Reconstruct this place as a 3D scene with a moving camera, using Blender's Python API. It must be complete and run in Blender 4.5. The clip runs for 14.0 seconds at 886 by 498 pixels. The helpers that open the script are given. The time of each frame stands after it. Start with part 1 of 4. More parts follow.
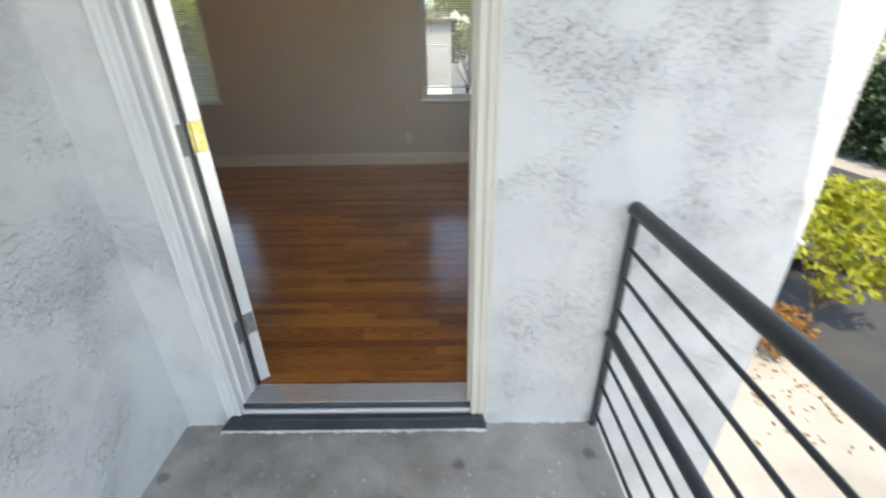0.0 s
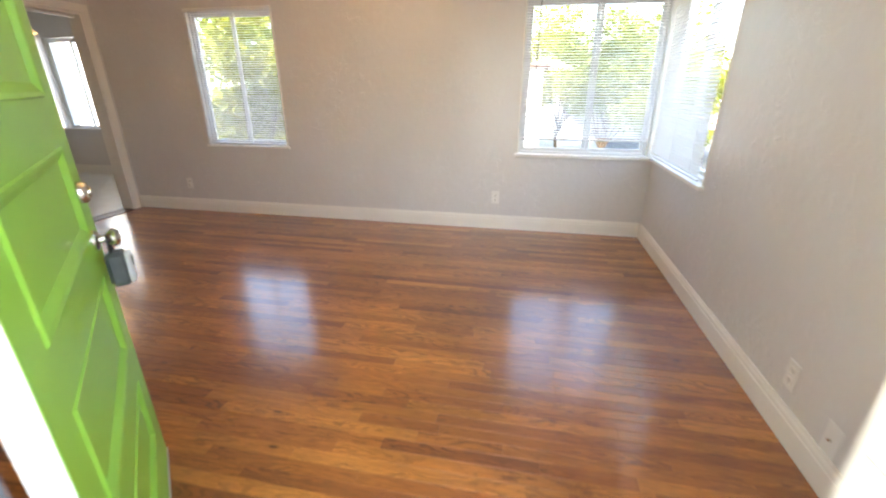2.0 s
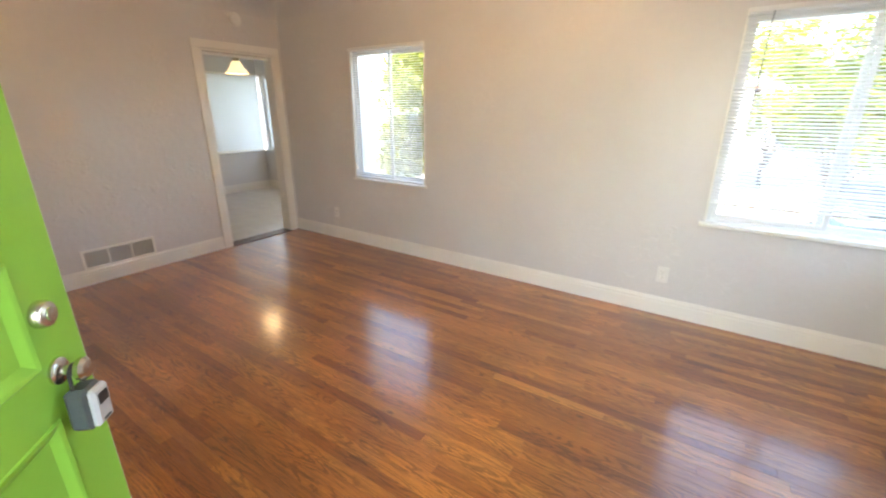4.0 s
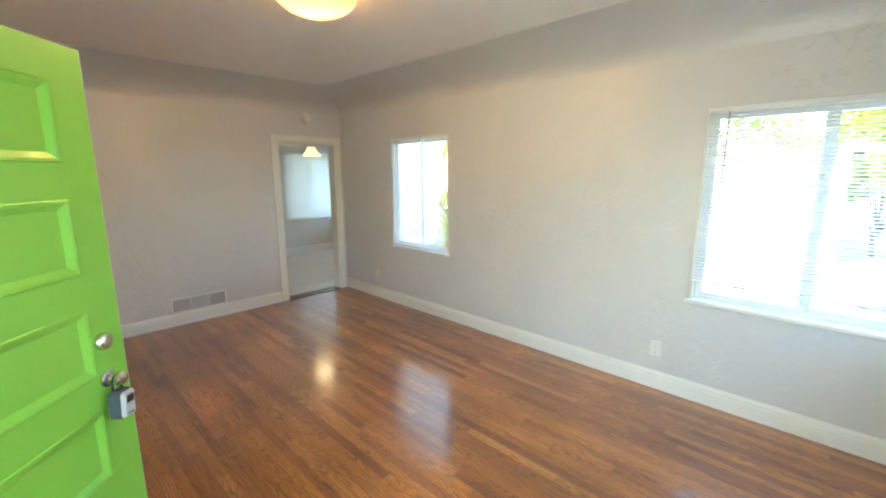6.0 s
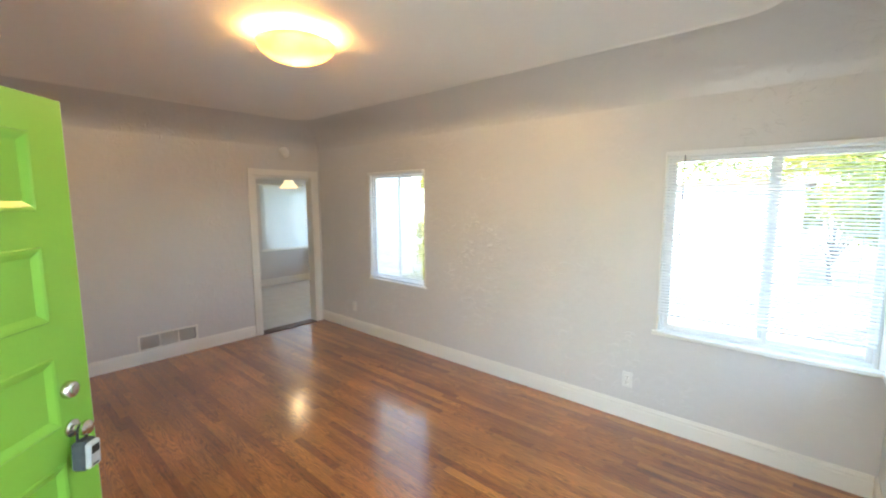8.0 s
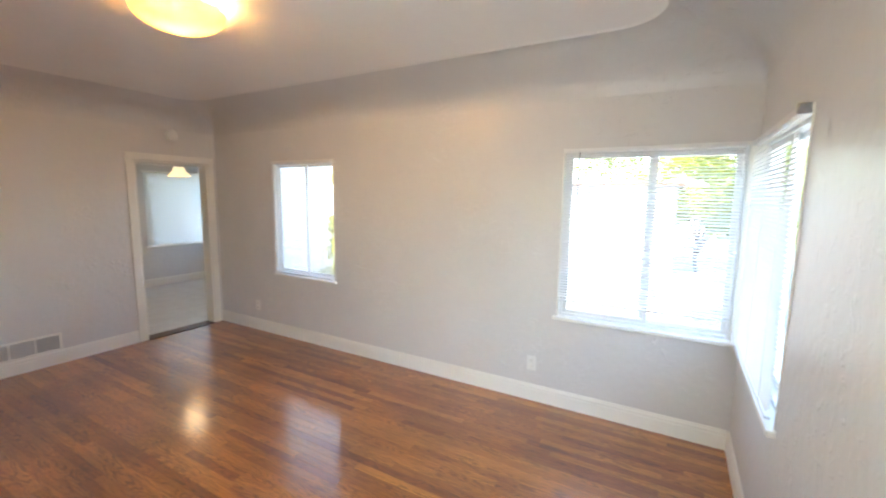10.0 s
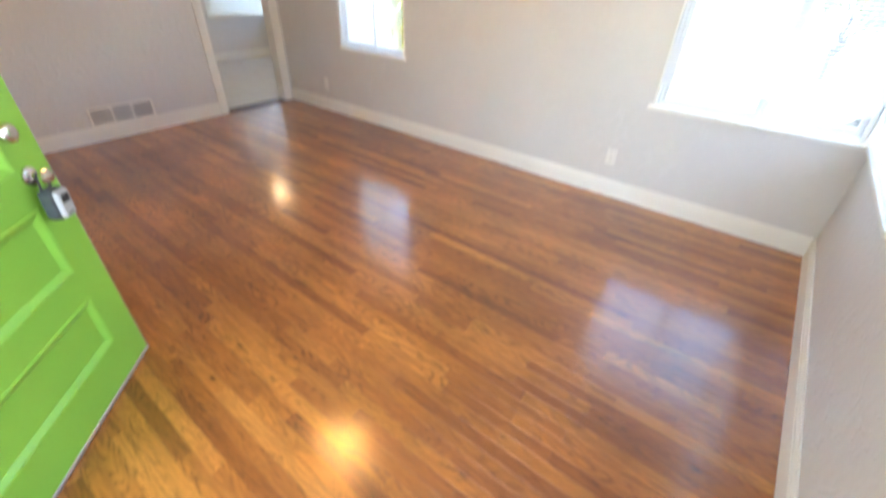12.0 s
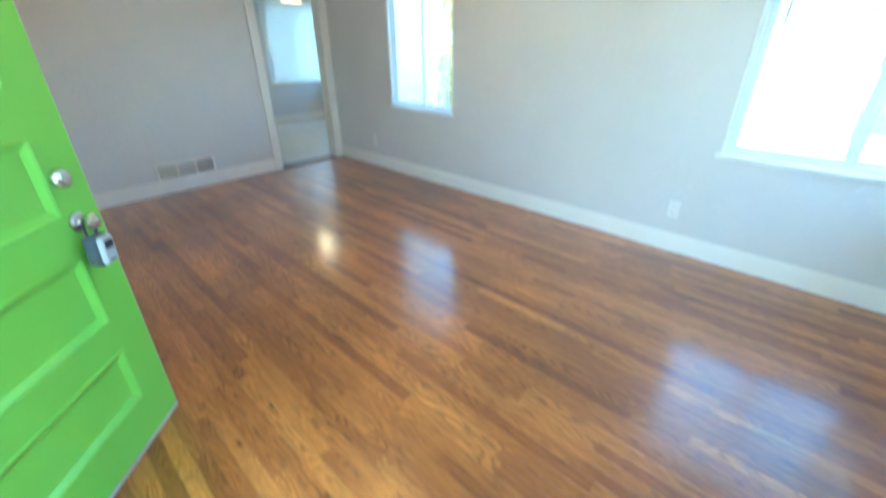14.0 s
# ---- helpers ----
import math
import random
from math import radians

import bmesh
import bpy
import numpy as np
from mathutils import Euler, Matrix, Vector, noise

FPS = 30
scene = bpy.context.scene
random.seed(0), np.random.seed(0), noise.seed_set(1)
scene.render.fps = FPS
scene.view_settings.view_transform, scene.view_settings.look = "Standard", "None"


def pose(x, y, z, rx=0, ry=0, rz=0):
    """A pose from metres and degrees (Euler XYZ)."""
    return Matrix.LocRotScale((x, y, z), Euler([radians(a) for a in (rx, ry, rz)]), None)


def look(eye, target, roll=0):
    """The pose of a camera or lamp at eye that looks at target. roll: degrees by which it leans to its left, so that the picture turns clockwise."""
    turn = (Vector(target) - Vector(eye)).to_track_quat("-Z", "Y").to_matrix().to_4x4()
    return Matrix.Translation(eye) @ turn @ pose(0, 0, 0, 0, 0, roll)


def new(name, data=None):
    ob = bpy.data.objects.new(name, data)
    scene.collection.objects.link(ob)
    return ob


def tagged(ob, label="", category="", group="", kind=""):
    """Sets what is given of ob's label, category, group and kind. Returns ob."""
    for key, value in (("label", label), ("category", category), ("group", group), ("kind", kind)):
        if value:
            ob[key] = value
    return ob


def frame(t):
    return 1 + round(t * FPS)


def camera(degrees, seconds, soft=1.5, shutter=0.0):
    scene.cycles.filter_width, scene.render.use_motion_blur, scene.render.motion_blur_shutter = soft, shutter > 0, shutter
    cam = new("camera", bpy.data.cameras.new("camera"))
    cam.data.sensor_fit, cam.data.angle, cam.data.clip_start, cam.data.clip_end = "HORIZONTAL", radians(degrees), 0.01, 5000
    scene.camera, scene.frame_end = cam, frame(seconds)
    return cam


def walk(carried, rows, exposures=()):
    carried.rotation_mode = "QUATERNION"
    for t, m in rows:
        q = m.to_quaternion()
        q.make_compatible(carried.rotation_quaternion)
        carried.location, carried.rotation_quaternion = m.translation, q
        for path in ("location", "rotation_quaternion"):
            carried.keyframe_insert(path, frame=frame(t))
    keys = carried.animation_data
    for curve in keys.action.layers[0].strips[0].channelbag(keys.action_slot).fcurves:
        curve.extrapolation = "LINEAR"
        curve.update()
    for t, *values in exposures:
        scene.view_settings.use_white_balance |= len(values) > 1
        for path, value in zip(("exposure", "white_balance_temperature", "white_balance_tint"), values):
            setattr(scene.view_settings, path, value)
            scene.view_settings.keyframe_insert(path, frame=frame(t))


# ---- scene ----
cam = camera(93.9, 14.0, soft=2.1, shutter=0.5)
PATH = [
    (0, (-0.92, -5.097, 1.355), (-0.938, -3.308, 0.461), -1.0),
    (0.5, (-1.062, -4.888, 1.342), (-1.229, -3.072, 0.519), 0.8),
    (1, (-1.176, -4.627, 1.334), (-1.344, -2.793, 0.555), 0.4),
    (1.5, (-1.169, -4.345, 1.311), (-1.421, -2.509, 0.56), 0.3),
    (2, (-1.084, -4.011, 1.335), (-1.45, -2.184, 0.607), -0.0),
    (2.5, (-1.11, -3.76, 1.369), (-1.56, -1.939, 0.676), -0.3),
    (3, (-1.158, -3.464, 1.425), (-1.722, -1.672, 0.74), -0.3),
    (3.5, (-1.17, -3.327, 1.468), (-1.976, -1.625, 0.796), -0.4),
    (3.7, (-1.178, -3.302, 1.472), (-2.093, -1.654, 0.804), 0.0),
    (5.8, (-0.487, -3.218, 1.641), (-1.862, -1.822, 1.237), -0.3),
    (6, (-0.461, -3.238, 1.649), (-1.831, -1.828, 1.283), -0.3),
    (6.5, (-0.438, -3.258, 1.703), (-1.786, -1.814, 1.389), -0.3),
    (7, (-0.429, -3.274, 1.734), (-1.773, -1.818, 1.467), -0.3),
    (9.5, (-0.396, -3.239, 1.684), (-1.506, -1.593, 1.441), 0.5),
    (10, (-0.397, -3.22, 1.686), (-1.372, -1.492, 1.431), 0.8),
    (10.5, (-0.366, -3.176, 1.664), (-1.232, -1.393, 1.403), 1.2),
    (11, (-0.391, -3.212, 1.656), (-1.293, -1.46, 1.313), 1.6),
    (11.5, (-0.443, -3.253, 1.639), (-1.499, -1.68, 0.996), 1.5),
    (12, (-0.506, -3.237, 1.516), (-1.508, -1.925, 0.387), 1.9),
    (12.5, (-0.55, -3.193, 1.438), (-1.35, -2.172, -0.084), 2.7),
    (13, (-0.566, -3.175, 1.393), (-1.259, -2.277, -0.254), 3.9),
    (13.5, (-0.597, -3.155, 1.421), (-1.501, -2.09, -0.009), 2.3),
    (14, (-0.631, -3.159, 1.428), (-1.868, -1.874, 0.523), -0.4),
]
EXPOSURE = [(0.0, 1.6, 7400, 9), (0.5, 1.8, 7700, 10), (1.0, 2.05, 7800, 12), (1.5, 2.94, 7170, 12), (2.0, 3.59, 7170, 12), (3.0, 3.84, 7070, 10), (3.7, 3.89, 7070, 9), (6.0, 3.93, 6220, -6), (7.0, 3.88, 6370, -3), (9.5, 3.86, 6440, 7), (10.5, 3.76, 6440, 8), (11.0, 3.76, 6440, 9), (11.5, 3.71, 6490, 12), (12.0, 4.13, 6490, 8), (12.5, 4.48, 5090, -4), (13.2, 4.48, 4690, -14), (14.0, 4.13, 4790, -15)]
walk(cam, [(t, look(eye, target, roll)) for t, eye, target, roll in PATH], EXPOSURE)

# ---- world and light ----
SUN_EL, SUN_AZ = radians(55), radians(16)
to_sun = Vector((-math.sin(SUN_AZ) * math.cos(SUN_EL), -math.cos(SUN_AZ) * math.cos(SUN_EL), math.sin(SUN_EL)))
world = bpy.data.worlds.new("sky")
scene.world = world
world.use_nodes = True
wn = world.node_tree
sky = wn.nodes.new("ShaderNodeTexSky")
sky.sky_type, sky.sun_disc = "NISHITA", False
sky.sun_elevation, sky.sun_rotation = SUN_EL, math.atan2(to_sun.x, to_sun.y)
wn.links.new(sky.outputs[0], wn.nodes["Background"].inputs[0])
wn.nodes["Background"].inputs[1].default_value = 0.15
sun = new("sun", bpy.data.lights.new("sun", "SUN"))
sun.data.energy, sun.data.angle, sun.data.color = 1.9, radians(0.6), (1.0, 0.95, 0.86)
sun.matrix_world = look(to_sun * 40, (0, 0, 0))


def skylight(name, width, height, eye, target, power, color):
    """Daylight entering through a real opening."""
    o = new(name, bpy.data.lights.new(name, "AREA"))
    o.data.shape, o.data.size, o.data.size_y = "RECTANGLE", width, height
    o.data.energy, o.data.color = power, color
    o.matrix_world = look(eye, target)


skylight("doorway_daylight", 0.92, 1.30, (-1.307, -3.80, 1.40), (-1.307, 0.0, 1.40), 1.15, (0.93, 0.97, 1.0))


# ---- materials ----
def mat(name, color, rough=0.5, metal=0.0, spec=0.5):
    m = bpy.data.materials.new(name)
    m.use_nodes = True
    b = m.node_tree.nodes["Principled BSDF"]
    b.inputs["Base Color"].default_value = (*color, 1)
    b.inputs["Roughness"].default_value = rough
    b.inputs["Metallic"].default_value = metal
    b.inputs["Specular IOR Level"].default_value = spec
    return m


def nd(m, kind, **inputs):
    n = m.node_tree.nodes.new(kind)
    for k, v in inputs.items():
        n.inputs[k.replace("_", " ")].default_value = v
    return n


def wire(m, a, b):
    m.node_tree.links.new(a, b)


def coords(m, scale=(1, 1, 1)):
    g = nd(m, "ShaderNodeNewGeometry")
    p = nd(m, "ShaderNodeMapping")
    p.inputs["Scale"].default_value = scale
    wire(m, g.outputs["Position"], p.inputs["Vector"])
    return p.outputs[0]


def mottled(name, c1, c2, scale=3.0, rough=0.5, bump=0.0, bump_scale=60.0, fine=0.0, metal=0.0, spec=0.5, stretch=(1, 1, 1), rough2=None):
    """Two tones blended by a broad noise, with a finer grain, relief and uneven gloss."""
    m = mat(name, c1, rough, metal, spec)
    b = m.node_tree.nodes["Principled BSDF"]
    v = coords(m, stretch)
    n = nd(m, "ShaderNodeTexNoise", Scale=scale, Detail=6.0, Roughness=0.6)
    wire(m, v, n.inputs["Vector"])
    r = nd(m, "ShaderNodeValToRGB")
    r.color_ramp.elements[0].position, r.color_ramp.elements[1].position = 0.33, 0.68
    r.color_ramp.elements[0].color, r.color_ramp.elements[1].color = (*c1, 1), (*c2, 1)
    wire(m, n.outputs[0], r.inputs[0])
    out = r.outputs[0]
    if fine:
        f = nd(m, "ShaderNodeTexNoise", Scale=scale * 23, Detail=3.0)
        wire(m, v, f.inputs["Vector"])
        mr = nd(m, "ShaderNodeMapRange", To_Min=1 - fine, To_Max=1 + fine)
        wire(m, f.outputs[0], mr.inputs[0])
        mx = nd(m, "ShaderNodeVectorMath")
        mx.operation = "MULTIPLY"
        wire(m, out, mx.inputs[0])
        wire(m, mr.outputs[0], mx.inputs[1])
        out = mx.outputs[0]
    wire(m, out, b.inputs["Base Color"])
    rr = nd(m, "ShaderNodeMapRange", To_Min=max(0.02, rough - 0.07), To_Max=(rough2 or rough + 0.07))
    wire(m, n.outputs[0], rr.inputs[0])
    wire(m, rr.outputs[0], b.inputs["Roughness"])
    if bump:
        bn = nd(m, "ShaderNodeTexNoise", Scale=bump_scale, Detail=4.0)
        wire(m, v, bn.inputs["Vector"])
        bp = nd(m, "ShaderNodeBump", Strength=bump, Distance=0.01)
        wire(m, bn.outputs[0], bp.inputs["Height"])
        wire(m, bp.outputs[0], b.inputs["Normal"])
    return m


def oak(name):
    """Varnished oak strips: a tone for each strip, long grain, dark flecks, uneven gloss."""
    m = mat(name, (0.25, 0.09, 0.03), 0.24)
    b = m.node_tree.nodes["Principled BSDF"]
    info, geo = nd(m, "ShaderNodeObjectInfo"), nd(m, "ShaderNodeNewGeometry")
    add = nd(m, "ShaderNodeMath")
    wire(m, info.outputs["Random"], add.inputs[0])
    wire(m, geo.outputs["Random Per Island"], add.inputs[1])
    rnd = nd(m, "ShaderNodeMath")
    rnd.operation = "FRACT"
    wire(m, add.outputs[0], rnd.inputs[0])
    tone = nd(m, "ShaderNodeValToRGB")
    el = tone.color_ramp.elements
    el[0].position, el[0].color = 0.0, (0.252, 0.078, 0.016, 1)
    el[1].position, el[1].color = 1.0, (0.582, 0.230, 0.047, 1)
    for p, c in ((0.14, (0.336, 0.110, 0.020, 1)), (0.35, (0.392, 0.132, 0.025, 1)), (0.65, (0.448, 0.157, 0.029, 1)), (0.92, (0.515, 0.193, 0.037, 1))):
        e = el.new(p)
        e.color = c
    wire(m, rnd.outputs[0], tone.inputs[0])
    off = nd(m, "ShaderNodeCombineXYZ")
    mul = nd(m, "ShaderNodeMath")
    mul.operation = "MULTIPLY"
    mul.inputs[1].default_value = 37.0
    wire(m, rnd.outputs[0], mul.inputs[0])
    wire(m, mul.outputs[0], off.inputs[0])
    wire(m, mul.outputs[0], off.inputs[2])
    vadd = nd(m, "ShaderNodeVectorMath")
    wire(m, geo.outputs["Position"], vadd.inputs[0])
    wire(m, off.outputs[0], vadd.inputs[1])
    mp = nd(m, "ShaderNodeMapping")
    mp.inputs["Scale"].default_value = (3.0, 42.0, 1.0)
    wire(m, vadd.outputs[0], mp.inputs["Vector"])
    grain = nd(m, "ShaderNodeTexNoise", Scale=1.6, Detail=7.0, Roughness=0.62, Distortion=1.3)
    wire(m, mp.outputs[0], grain.inputs["Vector"])
    gr = nd(m, "ShaderNodeMapRange", From_Min=0.3, From_Max=0.7, To_Min=0.70, To_Max=1.22)
    wire(m, grain.outputs[0], gr.inputs[0])
    mp2 = nd(m, "ShaderNodeMapping")
    mp2.inputs["Scale"].default_value = (16.0, 260.0, 1.0)
    wire(m, vadd.outputs[0], mp2.inputs["Vector"])
    pores = nd(m, "ShaderNodeTexNoise", Scale=1.0, Detail=3.0)
    wire(m, mp2.outputs[0], pores.inputs["Vector"])
    pr = nd(m, "ShaderNodeMapRange", From_Min=0.55, From_Max=0.75, To_Min=1.0, To_Max=0.55)
    wire(m, pores.outputs[0], pr.inputs[0])
    broad = nd(m, "ShaderNodeTexNoise", Scale=1.4, Detail=3.0)
    wire(m, geo.outputs["Position"], broad.inputs["Vector"])
    br = nd(m, "ShaderNodeMapRange", From_Min=0.3, From_Max=0.7, To_Min=0.74, To_Max=1.22)
    wire(m, broad.outputs[0], br.inputs[0])
    knots = nd(m, "ShaderNodeTexVoronoi", Scale=2.3)
    kmap = nd(m, "ShaderNodeMapping")
    kmap.inputs["Scale"].default_value = (1.0, 2.2, 1.0)
    wire(m, vadd.outputs[0], kmap.inputs["Vector"])
    wire(m, kmap.outputs[0], knots.inputs["Vector"])
    kr = nd(m, "ShaderNodeMapRange", From_Min=0.02, From_Max=0.07, To_Min=0.3, To_Max=1.0)
    wire(m, knots.outputs["Distance"], kr.inputs[0])
    # cathedral figure: contour lines of a long noise, frayed by a short one
    fmap = nd(m, "ShaderNodeMapping")
    fmap.inputs["Scale"].default_value = (1.7, 13.0, 1.0)
    wire(m, vadd.outputs[0], fmap.inputs["Vector"])
    figure = nd(m, "ShaderNodeTexNoise", Scale=1.0, Detail=1.5, Roughness=0.5)
    wire(m, fmap.outputs[0], figure.inputs["Vector"])
    tmap = nd(m, "ShaderNodeMapping")
    tmap.inputs["Scale"].default_value = (38.0, 70.0, 1.0)
    wire(m, vadd.outputs[0], tmap.inputs["Vector"])
    fray = nd(m, "ShaderNodeTexNoise", Scale=1.0, Detail=2.0)
    wire(m, tmap.outputs[0], fray.inputs["Vector"])
    turns = nd(m, "ShaderNodeMath")
    turns.operation = "MULTIPLY"
    turns.inputs[1].default_value = 95.0
    wire(m, figure.outputs[0], turns.inputs[0])
    ragged = nd(m, "ShaderNodeMath")
    ragged.operation = "MULTIPLY_ADD"
    ragged.inputs[1].default_value = 4.5
    wire(m, fray.outputs[0], ragged.inputs[0])
    wire(m, turns.outputs[0], ragged.inputs[2])
    ring = nd(m, "ShaderNodeMath")
    ring.operation = "SINE"
    wire(m, ragged.outputs[0], ring.inputs[0])
    cf = nd(m, "ShaderNodeMapRange", From_Min=-0.2, From_Max=1.0, To_Min=0.12, To_Max=-0.42)
    wire(m, ring.outputs[0], cf.inputs[0])
    bmap = nd(m, "ShaderNodeMapping")
    bmap.inputs["Scale"].default_value = (1.3, 9.0, 1.0)
    wire(m, vadd.outputs[0], bmap.inputs["Vector"])
    patch = nd(m, "ShaderNodeTexNoise", Scale=1.6, Detail=1.0)
    wire(m, bmap.outputs[0], patch.inputs["Vector"])
    ps = nd(m, "ShaderNodeMapRange", From_Min=0.40, From_Max=0.62, To_Min=0.15, To_Max=1.0)
    wire(m, patch.outputs[0], ps.inputs[0])
    amount = nd(m, "ShaderNodeMath")
    amount.operation = "MULTIPLY_ADD"
    amount.inputs[2].default_value = 1.0
    wire(m, cf.outputs[0], amount.inputs[0])
    wire(m, ps.outputs[0], amount.inputs[1])
    out = tone.outputs[0]
    for s in (gr, pr, br, kr, amount):
        x = nd(m, "ShaderNodeVectorMath")
        x.operation = "MULTIPLY"
        wire(m, out, x.inputs[0])
        wire(m, s.outputs[0], x.inputs[1])
        out = x.outputs[0]
    wire(m, out, b.inputs["Base Color"])
    rg = nd(m, "ShaderNodeMapRange", To_Min=0.28, To_Max=0.44)
    wire(m, grain.outputs[0], rg.inputs[0])
    wire(m, rg.outputs[0], b.inputs["Roughness"])
    b.inputs["Coat Weight"].default_value, b.inputs["Coat Roughness"].default_value, b.inputs["Coat IOR"].default_value = 1.0, 0.165, 1.62
    bp = nd(m, "ShaderNodeBump", Strength=0.12, Distance=0.002)
    wire(m, grain.outputs[0], bp.inputs["Height"])
    wire(m, bp.outputs[0], b.inputs["Normal"])
    return m


def glass(name):
    m = bpy.data.materials.new(name)
    m.use_nodes = True
    t = m.node_tree
    t.nodes.remove(t.nodes["Principled BSDF"])
    tr, gl, mx = t.nodes.new("ShaderNodeBsdfTransparent"), t.nodes.new("ShaderNodeBsdfGlossy"), t.nodes.new("ShaderNodeMixShader")
    tr.inputs[0].default_value = (0.98, 0.99, 0.985, 1)
    gl.inputs["Roughness"].default_value = 0.02
    lw = t.nodes.new("ShaderNodeLayerWeight")
    lw.inputs[0].default_value = 0.5
    pw, ma = t.nodes.new("ShaderNodeMath"), t.nodes.new("ShaderNodeMath")
    pw.operation, ma.operation = "POWER", "MULTIPLY_ADD"
    pw.inputs[1].default_value, ma.inputs[1].default_value, ma.inputs[2].default_value = 5.0, 0.5, 0.02
    t.links.new(lw.outputs["Facing"], pw.inputs[0])
    t.links.new(pw.outputs[0], ma.inputs[0])
    t.links.new(ma.outputs[0], mx.inputs[0])
    t.links.new(tr.outputs[0], mx.inputs[1])
    t.links.new(gl.outputs[0], mx.inputs[2])
    t.links.new(mx.outputs[0], t.nodes["Material Output"].inputs[0])
    return m


def sheer(name, color, through_share, rough=0.5):
    """Thin stuff that lets some light through: slats, shades, leaves."""
    m = mat(name, color, rough)
    t = m.node_tree
    b = t.nodes["Principled BSDF"]
    tl, mx = t.nodes.new("ShaderNodeBsdfTranslucent"), t.nodes.new("ShaderNodeMixShader")
    tl.inputs[0].default_value = (*color, 1)
    mx.inputs[0].default_value = through_share
    t.links.new(b.outputs[0], mx.inputs[1])
    t.links.new(tl.outputs[0], mx.inputs[2])
    t.links.new(mx.outputs[0], t.nodes["Material Output"].inputs[0])
    return m


def leafy(name, c1, c2, share=0.35):
    m = sheer(name, c1, share)
    t = m.node_tree
    g = t.nodes.new("ShaderNodeNewGeometry")
    r = t.nodes.new("ShaderNodeValToRGB")
    r.color_ramp.elements[0].color, r.color_ramp.elements[1].color = (*c1, 1), (*c2, 1)
    t.links.new(g.outputs["Random Per Island"], r.inputs[0])
    t.links.new(r.outputs[0], t.nodes["Principled BSDF"].inputs["Base Color"])
    t.links.new(r.outputs[0], t.nodes["Translucent BSDF"].inputs[0])
    return m


def glow(name, color, strength):
    m = mat(name, color, 0.4)
    b = m.node_tree.nodes["Principled BSDF"]
    b.inputs["Emission Color"].default_value = (*color, 1)
    b.inputs["Emission Strength"].default_value = strength
    return m


M_WALL = mottled("grey wall paint", (0.66, 0.645, 0.63), (0.70, 0.685, 0.67), 1.3, 0.34, 0.30, 18, 0.02)


def trowel_ridges(m):
    """Adds sparse raised trowel ridges to a plaster's relief."""
    b = m.node_tree.nodes["Principled BSDF"]
    low = b.inputs["Normal"].links[0].from_socket
    v = coords(m)
    n = nd(m, "ShaderNodeTexNoise", Scale=13.0, Detail=5.0, Roughness=0.55, Distortion=1.6)
    wire(m, v, n.inputs["Vector"])
    r = nd(m, "ShaderNodeMapRange", From_Min=0.56, From_Max=0.66)
    wire(m, n.outputs[0], r.inputs[0])
    k = nd(m, "ShaderNodeTexNoise", Scale=1.9, Detail=2.0)
    wire(m, v, k.inputs["Vector"])
    kr = nd(m, "ShaderNodeMapRange", From_Min=0.45, From_Max=0.6)
    wire(m, k.outputs[0], kr.inputs[0])
    x = nd(m, "ShaderNodeMath")
    x.operation = "MULTIPLY"
    wire(m, r.outputs[0], x.inputs[0])
    wire(m, kr.outputs[0], x.inputs[1])
    bp = nd(m, "ShaderNodeBump", Strength=0.5, Distance=0.006)
    wire(m, x.outputs[0], bp.inputs["Height"])
    wire(m, low, bp.inputs["Normal"])
    wire(m, bp.outputs[0], b.inputs["Normal"])


trowel_ridges(M_WALL)
M_CEIL = mottled("ceiling paint", (0.82, 0.80, 0.77), (0.85, 0.83, 0.80), 1.0, 0.6, 0.1, 40, 0.02)
M_TRIM = mottled("cream trim enamel", (0.83, 0.81, 0.75), (0.87, 0.85, 0.80), 2.0, 0.35, 0.04, 30, 0.02)
# latch side of the entrance frame: darker and yellower than the hinge side
M_CASING = mottled("cream latch-side door casing", (0.70, 0.67, 0.58), (0.76, 0.73, 0.64), 5.0, 0.45, 0.15, 30, 0.04)
M_OAK = oak("varnished oak")


